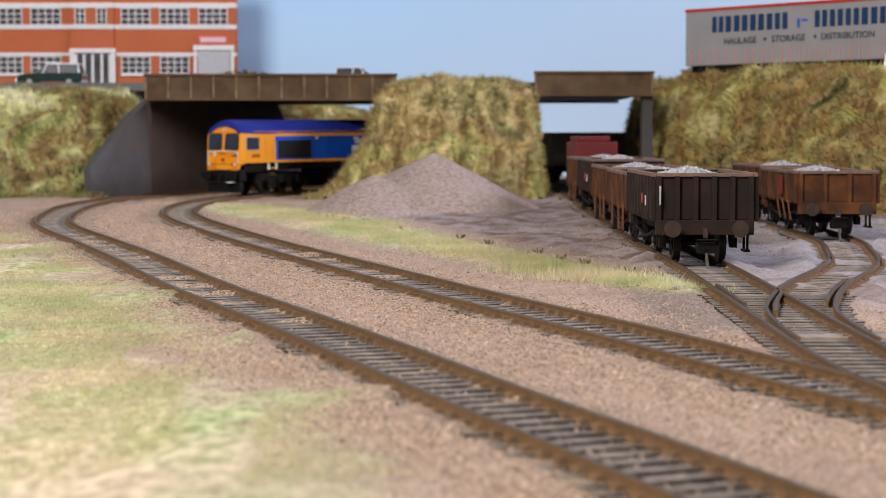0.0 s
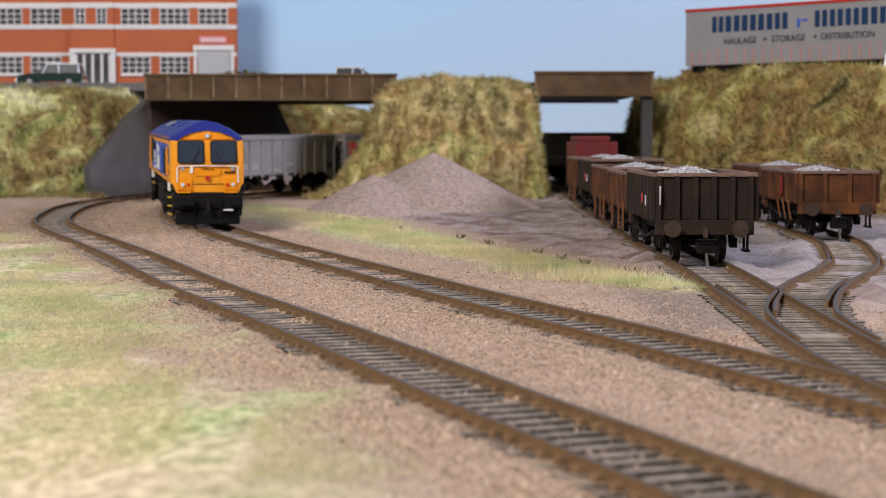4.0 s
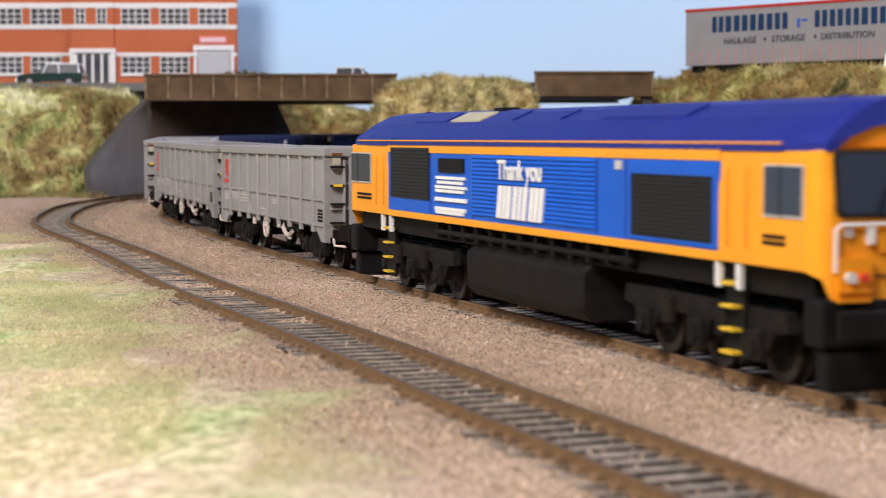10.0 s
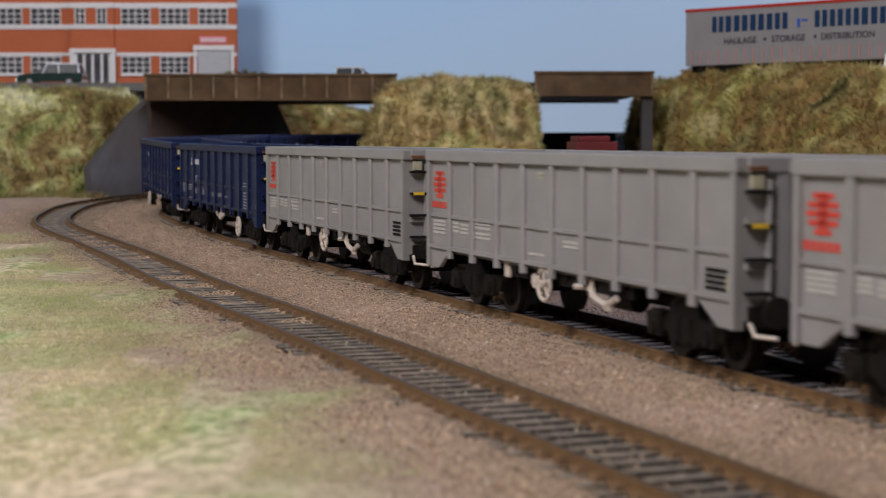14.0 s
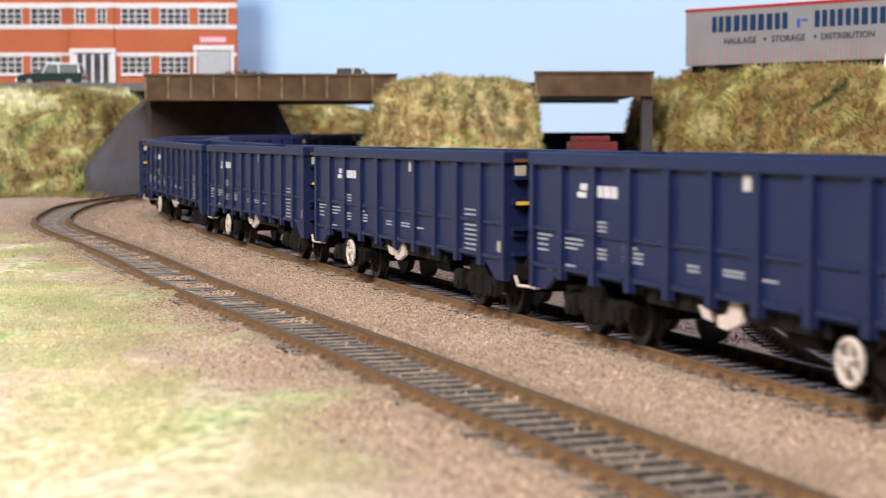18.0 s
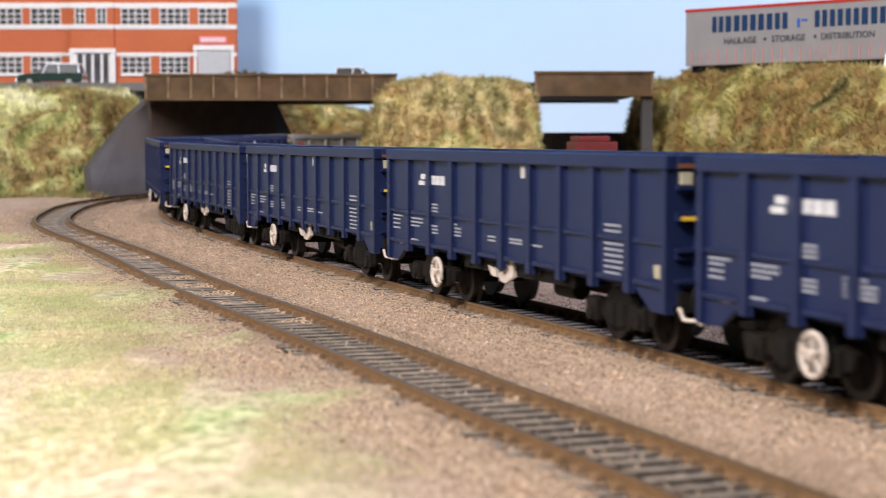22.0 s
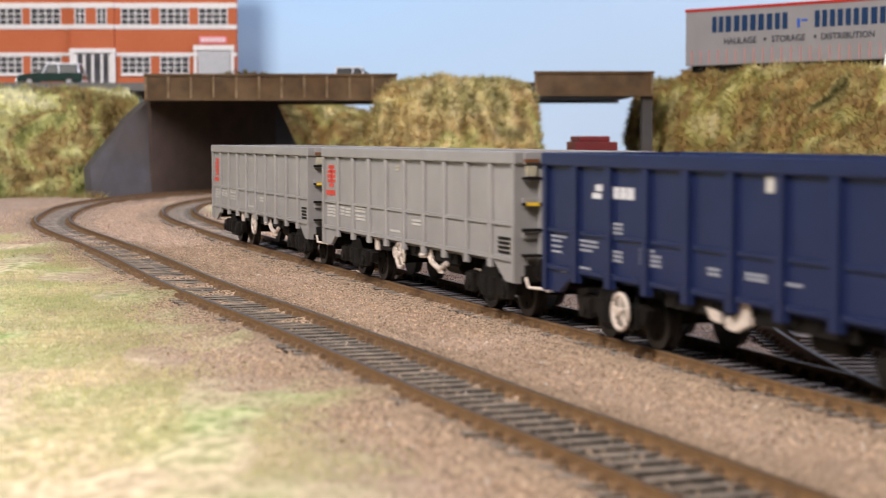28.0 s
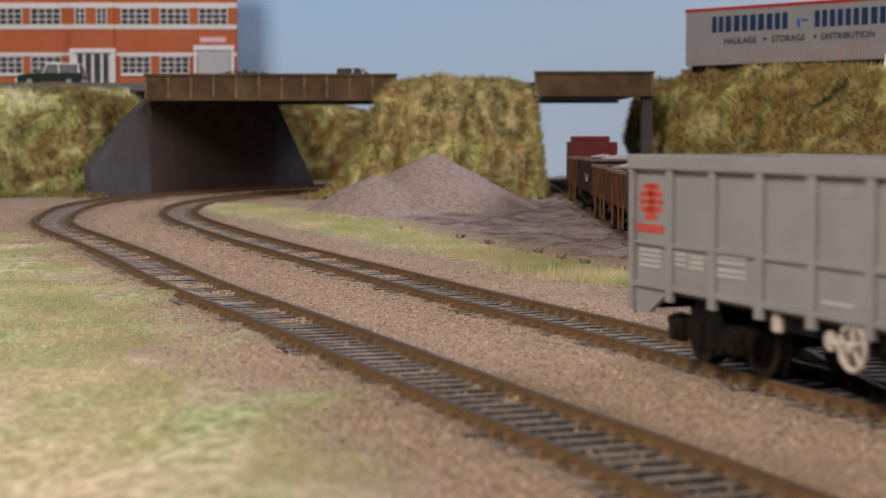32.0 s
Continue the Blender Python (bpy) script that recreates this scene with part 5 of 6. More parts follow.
    prism(bm, [(-14.4, 41.0), (14.4, 41.0), (11.6, 43.6), (6.6, 45.5), (0, 46.3), (-6.6, 45.5), (-11.9, 43.6)], "x", *sorted((sx * (xb - 6), sx * xb)))
    part("brow_panel", bm, ORANGE, shell, "orange panel above the windscreens")
    part("lamp_housing", B(*sorted((sx * (xb - 1), sx * (xb + 0.8))), -1.9, 1.9, 41.8, 45.2, bev=0.4), ORANGE, shell)
    bm = bmesh.new()
    cyl(bm, (sx * (xb + 0.5), 0, 43.5), "x", 1.2, 1.6, 20)
    hl_ = part("head_lamp", bm, CHROME, shell, "round head lamp in a chrome bezel")
    bm = bmesh.new()
    cyl(bm, (sx * (xb + 1.4), 0, 43.5), "x", 0.85, 0.4, 18)
    part("lamp_glass", bm, LAMPW, hl_)
    # wipers
    for s in (-1, 1):
        bm = bmesh.new()
        tube(bm, [(sx * (f + 0.7), s * 7, 31.2), (sx * (f - 0.3), s * 3.2, 37.4)], 0.14)
        part("wiper", bm, BLACK, shell)


def locomotive():
    root = empty("locomotive", "blue and orange diesel freight locomotive with dark blue roof", "locomotive")
    # body sides between the cabs
    bm = bmesh.new()
    box(bm, -98.5, 98.5, -17.3, 17.3, 21.4, 41.2)
    body = part("body", bm, BLUE, root, "bright blue body side")
    for s in (-1, 1):
        def sidebox(name, x0, x1, z0, z1, th, m_, parent=body, label="", base=17.3):
            y0, y1 = sorted((s * (base - 0.1), s * (base + th)))
            return part(name, B(x0, x1, y0, y1, z0, z1), m_, parent, label)
        sidebox("orange_stripe", -98.5, 98.5, 21.3, 23.0, 0.2, ORANGE, label="orange stripe along the sill")
        sidebox("orange_stripe", -98.5, 98.5, 39.3, 41.3, 0.2, ORANGE)
        fr = sidebox("grille_frame", 60, 98.0, 23.4, 38.6, 0.3, BLUE)
        gr = sidebox("grille", 62.2, 96.0, 24.2, 36.4, 0.42, GRILLE, label="black cooling grille")
        for i in range(14):
            z = 24.6 + i * 0.86
            sidebox("grille_slat", 62.4, 95.8, z, z + 0.3, 0.46, BLACK, gr)
        gr = sidebox("grille", -95.0, -62.0, 26.8, 40.6, 0.42, GRILLE, label="black cooling grille")
        for i in range(14):
            z = 27.2 + i * 0.95
            sidebox("grille_slat", -94.8, -62.2, z, z + 0.35, 0.46, BLACK, gr)
        # louvred doors
        for i in range(15):
            z = 24.4 + i * 1.0
            y0, y1 = sorted((s * 17.25, s * 17.8))
            bm = bmesh.new()
            prism(bm, [(s * 17.2, z), (s * 17.75, z), (s * 17.35, z + 0.75), (s * 17.2, z + 0.75)], "x", -29, 45)
            part("louvre", bm, BLUE, body)
        for x in (-61.4, -29, 45, 59):
            sidebox("door_seam", x, x + 0.35, 23.2, 39.2, 0.12, ROOFBLUE)
        sidebox("notice_plate", 54.5, 57.5, 37.0, 38.8, 0.4, MARKG)
        # livery lettering
        lx = -1 if s < 0 else 1
        sy = s * 17.9

        def letters(word, size, x, z, material=WHITE):
            cu = bpy.data.curves.new("lettering", "FONT")
            cu.body, cu.size, cu.extrude, cu.align_x, cu.offset = word, size * MM, 0.0001, "CENTER", 0.00012
            cu.materials.append(material)
            tmp = new("tmp_text", cu)
            me = bpy.data.meshes.new_from_object(tmp)
            bpy.data.objects.remove(tmp)
            me.transform(pose(0, 0, 0, 90, 0, 0 if s < 0 else 180))
            ob = new("lettering", me)
            ob.parent = body
            ob.location = (x * MM, sy * MM, z * MM)
            tagged(ob, "white livery lettering")
        letters("Thank you", 6.4, 3, 33.6)
        # the emblem as slanted white bars
        bars = ((0, 2.7), (3.3, 5.3), (5.9, 8.4), (9.8, 12.4), (13.2, 15.0), (15.8, 18.4), (20.0, 22.4), (22.9, 25.2), (25.7, 28.0))
        for x0, x1 in bars:
            bm = bmesh.new()
            prism(bm, [(-11.5 + x0, 24.3), (-11.5 + x1, 24.3), (-9.9 + x1, 32.0), (-9.9 + x0, 32.0)], "y", *sorted((s * 17.3, s * 17.95)))
            part("emblem_bar", bm, WHITE, body, "slanted white bar of the emblem")
        # fleet name and lines of small writing as bars
        sidebox("small_panel", -54, -35, 34.4, 38.0, 0.5, FRAMEDARK)
        for z, x0, x1 in ((32.6, -56, -34), (31.4, -55, -36), (30.2, -56.5, -33), (29.2, -56, -35), (26.9, -56.5, -33), (24.4, -56.5, -33.5), (23.6, -56, -35)):
            sidebox("writing_bar", x0, x1, z, z + (0.95 if z < 27 else 0.75), 0.5, WHITE)
    cab(1, root)
    cab(-1, root)
    rear = 0.007
    # roof
    prof = [(-17.5, 41.1), (17.5, 41.1), (17.5, 42.6), (16.6, 43.6), (11.0, 47.2), (5.5, 49.6), (0, 50.6), (-5.5, 49.6), (-11.0, 47.2), (-16.6, 43.6), (-17.5, 42.6)]

    def at(x, k=0.0, w=1.0):
        return [(x - math.copysign(max(0, z - 42.6) * k, x), y * w, z) for y, z in prof]
    bm = bmesh.new()
    loft(bm, [at(-119, 0.0, 0.995), at(-98, 0), at(98, 0), at(119, 0.0, 0.995)])
    roof = part("roof", bm, ROOFBLUE, root, "dark blue ridged roof")
    outer = prof[2:]
    inner = [(-15.9, 41.3), (-12.6, 43.4), (-7, 45.2), (0, 46.0), (7, 45.2), (12.6, 43.4), (15.9, 41.3)]
    arch = [(17.5, 41.2)] + outer + [(-17.5, 41.2)] + inner
    for sx in (-1, 1):
        bm = bmesh.new()
        rings = []
        for x, k, w in ((118.5, 0.0, 1.0), (125, 0.05, 0.97), (130.4, 0.22, 0.86)):
            rings.append([(sx * (x - max(0, z - 42.6) * k), y * w, z) for y, z in arch])
        loft(bm, rings)
        part("visor", bm, ROOFBLUE, roof, "dark blue arched roof end over the cab")
    for s in (-1, 1):
        part("orange_line", B(-120, 120, *sorted((s * 17.4, s * 17.66)), 42.35, 42.7), ORANGE, roof, "thin orange line along the eaves")
    for s in (-1, 1):
        for x0, x1, m_, nm in ((-64, -42, BEIGE, "exhaust_panel"), (-94, -68, ROOFBLUE, "roof_hatch"), (32, 72, ROOFBLUE, "roof_hatch"), (-20, -19.4, ROOFBLUE, "roof_rib"), (10, 10.6, ROOFBLUE, "roof_rib")):
            bm = bmesh.new()
            prism(bm, [(s * 10.6, 47.4), (s * 5.4, 49.65), (s * 5.4, 50.1), (s * 10.6, 47.85)], "x", x0, x1)
            part(nm, bm, m_, roof, "beige exhaust silencer panel" if m_ is BEIGE else "")
    part("exhaust_port", B(-54, -46, -2.2, 2.2, 50.2, 51.2, bev=0.3), FRAMEDARK, roof)
    for x in (-112, 112):
        bm = bmesh.new()
        cyl(bm, (x, 0, 50.4), "z", 1.3, 0.8, 12)
        part("horn", bm, ROOFBLUE, roof)
    # underframe
    part("underframe", B(-126, 126, -14.5, 14.5, 16.2, 21.5, bev=0.3), FRAMEDARK, root, "black underframe")
    bm = bmesh.new()
    prism(bm, [(-13.5, 17), (13.5, 17), (16.4, 14.8), (16.4, 6.2), (13.8, 3.6), (-13.8, 3.6), (-16.4, 6.2), (-16.4, 14.8)], "x", -36, 36)
    bmesh.ops.bevel(bm, geom=bm.edges[:], offset=0.5, segments=1, affect="EDGES")
    part("fuel_tank", bm, FRAMEDARK, root, "black fuel tank")
    for s in (-1, 1):
        for x in np.linspace(-58, 58, 13):
            part("frame_rib", B(x - 0.6, x + 0.6, *sorted((s * 14.2, s * 16.6)), 17, 21.3), FRAMEDARK, root)
        bm = bmesh.new()
        tube(bm, [(-60, s * 16, 18.6), (60, s * 16, 18.6)], 0.7)
        part("air_pipe", bm, FRAMEDARK, root)
        for x in (-101, 101):
            part("white_post", B(x - 4.4, x - 3.2, *sorted((s * 16.2, s * 17.2)), 16.6, 21.2), WHITE, root, "white step post")
            part("white_post", B(x + 3.2, x + 4.4, *sorted((s * 16.2, s * 17.2)), 16.6, 21.2), WHITE, root)
            st = part("cab_steps", B(x - 3.4, x + 3.4, *sorted((s * 14.6, s * 15.4)), 3.6, 17), BLACK, root, "black step ladder with yellow treads")
            for z in (4.8, 8.9, 13.1, 17.2):
                part("tread", B(x - 2.4, x + 2.4, *sorted((s * 15.2, s * 17.3)), z, z + 0.55), YELLOW, st)
        sx = s
        part("buffer_beam", B(*sorted((sx * 126, sx * 132)), -16.6, 16.6, 9.0, 17.0, bev=0.8), BLACK, root, "black buffer beam")
        part("snow_plough", B(*sorted((sx * 127.5, sx * 131.5)), -15.2, 15.2, 1.6, 8.6, bev=0.8), BLACK, root, "black obstacle plate")
        for y in (-11.6, 11.6):
            bm = bmesh.new()
            cyl(bm, (sx * 133.7, y, 13.0), "x", 1.9, 4, 14)
            bf = part("buffer", bm, BLACK, root, "black oval buffer")
            part("buffer_head", B(*sorted((sx * 135.5, sx * 136.7)), y - 4.6, y + 4.6, 10.6, 15.6, bev=0.5), BLACK, bf)
        bm = bmesh.new()
        tube(bm, [(sx * 131.5, 0, 13), (sx * 135, 0, 12.5), (sx * 135.5, 0, 8.5)], 0.9)
        part("draw_hook", bm, FRAMEDARK, root)
        for y in (-6, 6):
            bm = bmesh.new()
            tube(bm, [(sx * 131.5, y, 14), (sx * 133.4, y, 12), (sx * 133, y * 1.1, 7), (sx * 132.1, y, 5)], 0.5)
            part("brake_hose", bm, FRAMEDARK, root)
    bm = bmesh.new()
    box(bm, 130, 136.0, 7.0, 11.5, 8.3, 8.9)
    part("lamp_bracket", bm, WHITE, root, "pale bracket beside the plough")
    # the rear cab reaches a little further out
    for ob in root.children_recursive:
        for v in ob.data.vertices:
            if v.co.x < -0.1195:
                v.co.x -= rear
    bogies = []
    for sx in (-1, 1):
        bg = part("bogie", B(-30, 30, -9, 9, 6, 14, bev=0.8), FRAMEDARK, root, "three-axle black bogie", at=(sx * 85, 0, 0))
        for s in (-1, 1):
            bm = bmesh.new()
            prism(bm, [(-33, 13.5), (33, 13.5), (34, 10), (29, 9.5), (26, 5.5), (20, 5.5), (16, 9.8), (5, 9.8), (3, 5.5), (-3, 5.5), (-5, 9.8), (-16, 9.8), (-20, 5.5), (-26, 5.5), (-29, 9.5), (-34, 10)], "y", *sorted((s * 12.2, s * 14.2)))
            sf = part("side_frame", bm, FRAMEDARK, bg, "cast black bogie side frame")
            for x in (-23, 0, 23):
                part("axle_box", B(x - 2.9, x + 2.9, *sorted((s * 13.6, s * 15.4)), 4.2, 9.6, bev=0.5), FRAMEDARK, bg)
                bm = bmesh.new()
                cyl(bm, (x, s * 15.5, 6.6), "y", 1.7, 0.8, 14)
                part("bearing_cap", bm, FRAMEDARK, bg)
            for x in (-11.5, 11.5):
                bm = bmesh.new()
                cyl(bm, (x, s * 14.6, 10.2), "z", 1.8, 5.0, 12)
                part("spring", bm, FRAMEDARK, bg)
        axles = [wheelset(bg, x, 6.9) for x in (-23, 0, 23)]
        bogies.append((bg, sx * 85, axles, 6.9))
    return root, bogies


LOCO = locomotive()


# ---------------------------------------------------------------- bogie box wagons
def box_wagon(paint, inside, label, blue, hx, lv):
    root = empty("box_wagon", label, "wagon", "bogie box wagons of the train")
    hl, hw, zb, zt = 86.3 if blue else 84.3, 17.2, 14.6, 40.1
    hz = 7.9 if blue else 10.4
    for s in (-1, 1):
        y0, y1 = sorted((s * (hw - 1.0), s * hw))
        side = part("side_wall", B(-hl, hl, y0, y1, zb, zt - 1), paint, root)
        part("top_rail", B(-hl - 0.6, hl + 0.6, *sorted((s * (hw - 1.6), s * (hw + 1.2))), zt - 2.9, zt, bev=0.35), paint, root, "thick top rail")
        n = 10
        bay = 2 * hl / n
        for i in range(n + 1):
            x = -hl + bay * i
            pw = 2.2 if blue else 1.25
            x0, x1 = (x - pw, x + pw) if 0 < i < n else ((x, x + 2.0) if i == 0 else (x - 2.0, x))
            zlow = 12.2 if 0 < i < n else 9.4
            bm = bmesh.new()
            yo = s * (hw + 1.0)
            prism(bm, [(x0, zlow), (x1, zlow), (x1, zt - 2.8), (x0, zt - 2.8)], "y", *sorted((s * (hw - 0.1), yo)))
            if 0 < i < n:
                bmesh.ops.bevel(bm, geom=[e for e in bm.edges if abs(e.verts[0].co.x - e.verts[1].co.x) < 0.01 and abs(e.verts[0].co.y - yo) < 0.01 and abs(e.verts[1].co.y - yo) < 0.01], offset=0.85 if blue else 0.35, segments=2 if blue else 1, affect="EDGES")
            part("side_post", bm, paint, root)
            if i < n:
                a, b2 = x + (pw if i else 2.0), x + bay - (pw if i < n - 1 else 2.0)
                part("ledge", B(a, b2, *sorted((s * (hw - 0.1), s * (hw + 0.55))), 22.6, 23.4), paint, root)
                part("ledge", B(a, b2, *sorted((s * (hw - 0.1), s * (hw + 0.75))), zb - 0.3, zb + 0.7), paint, root)
        # deep corner plates with sloping lower edge
        for e in (-1, 1):
            bm = bmesh.new()
            prism(bm, [(e * hl, 9.3), (e * (hl - 7.5), 9.3), (e * (hl - 17), zb + 0.2), (e * hl, zb + 0.2)], "y", *sorted((s * (hw - 0.9), s * (hw + 0.15))))
            part("corner_plate", bm, paint, root)
    for e in (-1, 1):
        part("end_wall", B(*sorted((e * (hl - 1), e * hl)), -hw + 0.9, hw - 0.9, 11, zt - 0.6), paint, root)
        part("end_rail", B(*sorted((e * (hl - 0.6), e * (hl + 1.4))), -hw + 1.2, hw - 1.2, zt - 2.9, zt - 0.02, bev=0.3), paint, root)
        for y in (-9, 0, 9):
            part("end_post", B(*sorted((e * hl, e * (hl + 1.2))), y - 1.2, y + 1.2, 11, zt - 2.8), paint, root)
        for z in (20, 28):
            part("end_beam", B(*sorted((e * hl, e * (hl + 0.9))), -hw + 1, hw - 1, z, z + 1.2), paint, root)
        part("headstock", B(*sorted((e * (hl - 3), e * (hl + 0.8))), -15.5, 15.5, 9.6, 13.6, bev=0.3), FRAMEDARK, root)
        for y in (-11.6, 11.6):
            bm = bmesh.new()
            cyl(bm, (e * (hl + 2.0), y, 12.6), "x", 1.5, 3, 12)
            bf = part("buffer", bm, FRAMEDARK, root)
            bm = bmesh.new()
            cyl(bm, (e * (hl + 3.9), y, 12.6), "x", 2.9, 0.9, 18)
            part("buffer_head", bm, FRAMEDARK, bf)
        part("coupling", B(*sorted((e * (hl - 2), e * (hl + 5.4))), -1.6, 1.6, 6.2, 9.2, bev=0.4), FRAMEDARK, root, "black coupling between wagons")
        # corner ladder
        for s in (-1, 1):
            ld = part("ladder_stile", B(*sorted((e * (hl + 0.2), e * (hl + 1.7))), *sorted((s * 11.6, s * 12.2)), 12, zt - 4), paint, root, "corner steps")
            for z in (15.5, 21.5, 27.5, 33.5):
                part("rung", B(*sorted((e * (hl + 0.4), e * (hl + 1.8))), *sorted((s * 11.8, s * 16.4)), z, z + 0.7), FRAMEDARK if not blue else paint, ld)
            part("yellow_tab", B(*sorted((e * (hl + 1.7), e * (hl + 2.1))), *sorted((s * 12.6, s * 15.6)), 27.5, 28.3), YELLOW, ld, "small yellow step marking")
            part("lamp_iron", B(*sorted((e * (hl + 0.3), e * (hl + 1.3))), *sorted((s * 13.0, s * 15.4)), 34.4, 36.8), BEIGE, root, "small pale plate at the corner")
            part("red_reflector", B(*sorted((e * (hl + 0.6), e * (hl + 1.6))), *sorted((s * 12.5, s * 16)), 37.6, 38.4), RUSTSTREAK, root)
            bm = bmesh.new()
            tube(bm, [(e * (hl + 0.8), s * 15.4, 10.6), (e * (hl + 3.0), s * 15.6, 8.6), (e * (hl + 6.4), s * 13, 8.4)], 0.4)
            part("shunter_handle", bm, HANDWHEEL, root, "white uncoupling handle")
    part("floor_plate", B(-hl + 0.8, hl - 0.8, -hw + 0.8, hw - 0.8, zb - 1.2, zb + 0.6), inside, root, "bare wagon floor")
    for s in (-1, 1):
        part("side_lining", B(-hl + 0.9, hl - 0.9, *sorted((s * (hw - 1.15), s * (hw - 1.02))), zb + 0.6, zt - 1.2), inside, root)
    # underframe and brake gear
    part("centre_sill", B(-hl + 3, hl - 3, -5, 5, 8.4, zb - 1.0), FRAMEDARK, root, "black centre sill")
    for x in (-26, -12, 4, 20, 34):
        part("cross_member", B(x - 1, x + 1, -15.6, 15.6, 11.0, zb - 1.0), FRAMEDARK, root)
    for s in (-1, 1):
        part("sole_bar", B(-30, 38, *sorted((s * 14.6, s * 15.6)), 10.6, 13.6), FRAMEDARK, root)
        bm = bmesh.new()
        pts = [(hx + 3.6 * math.cos(a), s * 17.0, hz + 3.6 * math.sin(a)) for a in np.linspace(0, 2 * math.pi, 29)]
        tube(bm, pts, 0.5, 8)
        for i in range(5):
            a = 0.4 + i * 2 * math.pi / 5
            tube(bm, [(hx, s * 17.0, hz), (hx + 3.5 * math.cos(a), s * 17.0, hz + 3.5 * math.sin(a))], 0.34)
        cyl(bm, (hx, s * 16.9, hz), "y", 0.9, 2.2, 12)
        part("hand_brake_wheel", bm, HANDWHEEL, root, "white spoked hand brake wheel")
        bm = bmesh.new()
        tube(bm, [(hx, s * 16.4, hz), (hx, s * 12.5, hz)], 0.6)
        tube(bm, [(hx, s * 13.0, hz), (hx, s * 13.0, 14)], 0.8)
        part("brake_spindle", bm, FRAMEDARK, root)
        bm = bmesh.new()
        cyl(bm, (hx, s * 16.7, hz), "y", 3.2, 0.3, 24)
        part("wheel_dish", bm, DULLMETAL, root)
        if blue:
            bm = bmesh.new()
            prism(bm, [(lv - 15, 12.2), (lv - 9.5, 11.4), (lv - 9.5, 9.6), (lv - 13, 10.0)], "y", *sorted((s * 15.4, s * 16.3)))
            part("brake_handle", bm, HANDWHEEL, root, "white brake handle")
            bm = bmesh.new()
            prism(bm, [(lv - 1.5, 15.2), (lv + 1.8, 15.2), (lv + 1.8, 10.4), (lv - 3.5, 8.6), (lv - 7.0, 9.0), (lv - 7.0, 11.0), (lv - 3.4, 11.6)], "y", *sorted((s * 15.6, s * 16.5)))
            part("changeover_lever", bm, HANDWHEEL, root, "white brake changeover lever")
        else:
            part("brake_handle", B(-31.5, -28.5, *sorted((s * 15.6, s * 16.6)), 10.2, 14.0, bev=0.4), HANDWHEEL, root, "white brake handle")
            bm = bmesh.new()
            cyl(bm, (hx - 8, s * 15.2, hz + 0.2), "y", 1.7, 2.0, 12)
            tube(bm, [(hx - 8, s * 16, hz), (hx - 2, s * 16, hz - 0.6)], 0.6)
            part("brake_linkage", bm, HANDWHEEL, root, "pale brake linkage")
            bm = bmesh.new()
            tube(bm, [(lv - 12, s * 16, 11.2), (lv - 5, s * 16, 11.6), (lv - 2, s * 16, 9.6), (lv + 4, s * 16, 8.4), (lv + 9, s * 16, 10.4)], 0.75)
            box(bm, lv - 4.6, lv - 2.6, *sorted((s * 15.5, s * 16.3)), 9.6, 14.4, bev=0.2)
            box(bm, lv + 2.6, lv + 6.0, *sorted((s * 15.5, s * 16.3)), 7.4, 9.4, bev=0.2)
            part("changeover_lever", bm, HANDWHEEL, root, "pale brake changeover lever")
        bm = bmesh.new()
        cyl(bm, (22, s * 9, 9.0), "x", 2.2, 11, 14)
        part("air_tank", bm, FRAMEDARK, root)
        for i in range(9):
            x = -26 + i * 7.4
            bm = bmesh.new()
            cyl(bm, (x, s * 15.2, 13.2), "y", 1.9, 1.6, 10)
            part("flange_disc", bm, FRAMEDARK, root)
    # lettering and panels, on both sides
    yb = hw + 0.03
    for s in (-1, 1):
        def dec(name, x0, x1, z0, z1, m_, label_=""):
            part(name, B(*sorted((-s * x0, -s * x1)), *sorted((s * yb, s * (yb + 0.14))), z0, z1), m_, root, label_)
        if blue:
            dec("logo_block", -61.0, -56.4, 30.6, 31.8, MARK, "white logo block")
            dec("logo_block", -59.4, -56.0, 32.2, 33.6, MARK, "white logo block")
            for k in range(4):
                dec("logo_block", -54.6 + k * 3.6, -51.6 + k * 3.6, 30.9, 33.3, MARK, "white logo block")
            dec("notice_plate", 11.5, 16.6, 34.0, 36.8, MARKG, "pale notice plate")
            for x, w_, zs in ((-83, 9.5, (18.0, 19.2, 20.4, 21.4)), (-67.5, 11, (19.2, 20.2, 21.2)), (-53.5, 12.5, (18.0, 18.9, 19.8)), (-53.5, 12.5, (23.7, 24.6, 25.5)), (-38, 11, (18.2, 19.1, 20.0, 21.0)),
                              (-77.5, 5, (13.8, 14.8)), (-67.5, 6.5, (14.4, 15.4)), (-9.5, 8, (18.3, 19.2)), (4.5, 9, (18.5, 19.3)), (18.5, 9, (18.6,)), (57, 13, (16.6, 17.8, 19.0, 20.2, 21.4, 24.0, 25.2)), (57, 9, (15.4,))):
                for z in zs:
                    dec("writing_bar", x, x + w_ * (0.85 if int(z * 10) % 3 else 0.6), z, z + 0.45, WRITING)
        else:
            # red lantern-shaped emblem with bars cut through it
            for k, half in enumerate((2.6, 4.4, 5.0, 4.6, 3.2)):
                z = 27.6 + k * 1.5
                dec("emblem_bar", -76.2 - half, -76.2 + half, z, z + 0.95, REDLOGO, "red emblem")
            dec("emblem_bar", -77.6, -74.8, 28.6, 34.2, REDLOGO, "red emblem")
            for k in range(5):
                dec("emblem_bar", -82.0 + k * 2.3, -80.3 + k * 2.3, 25.0, 26.6, REDLOGO, "red emblem")
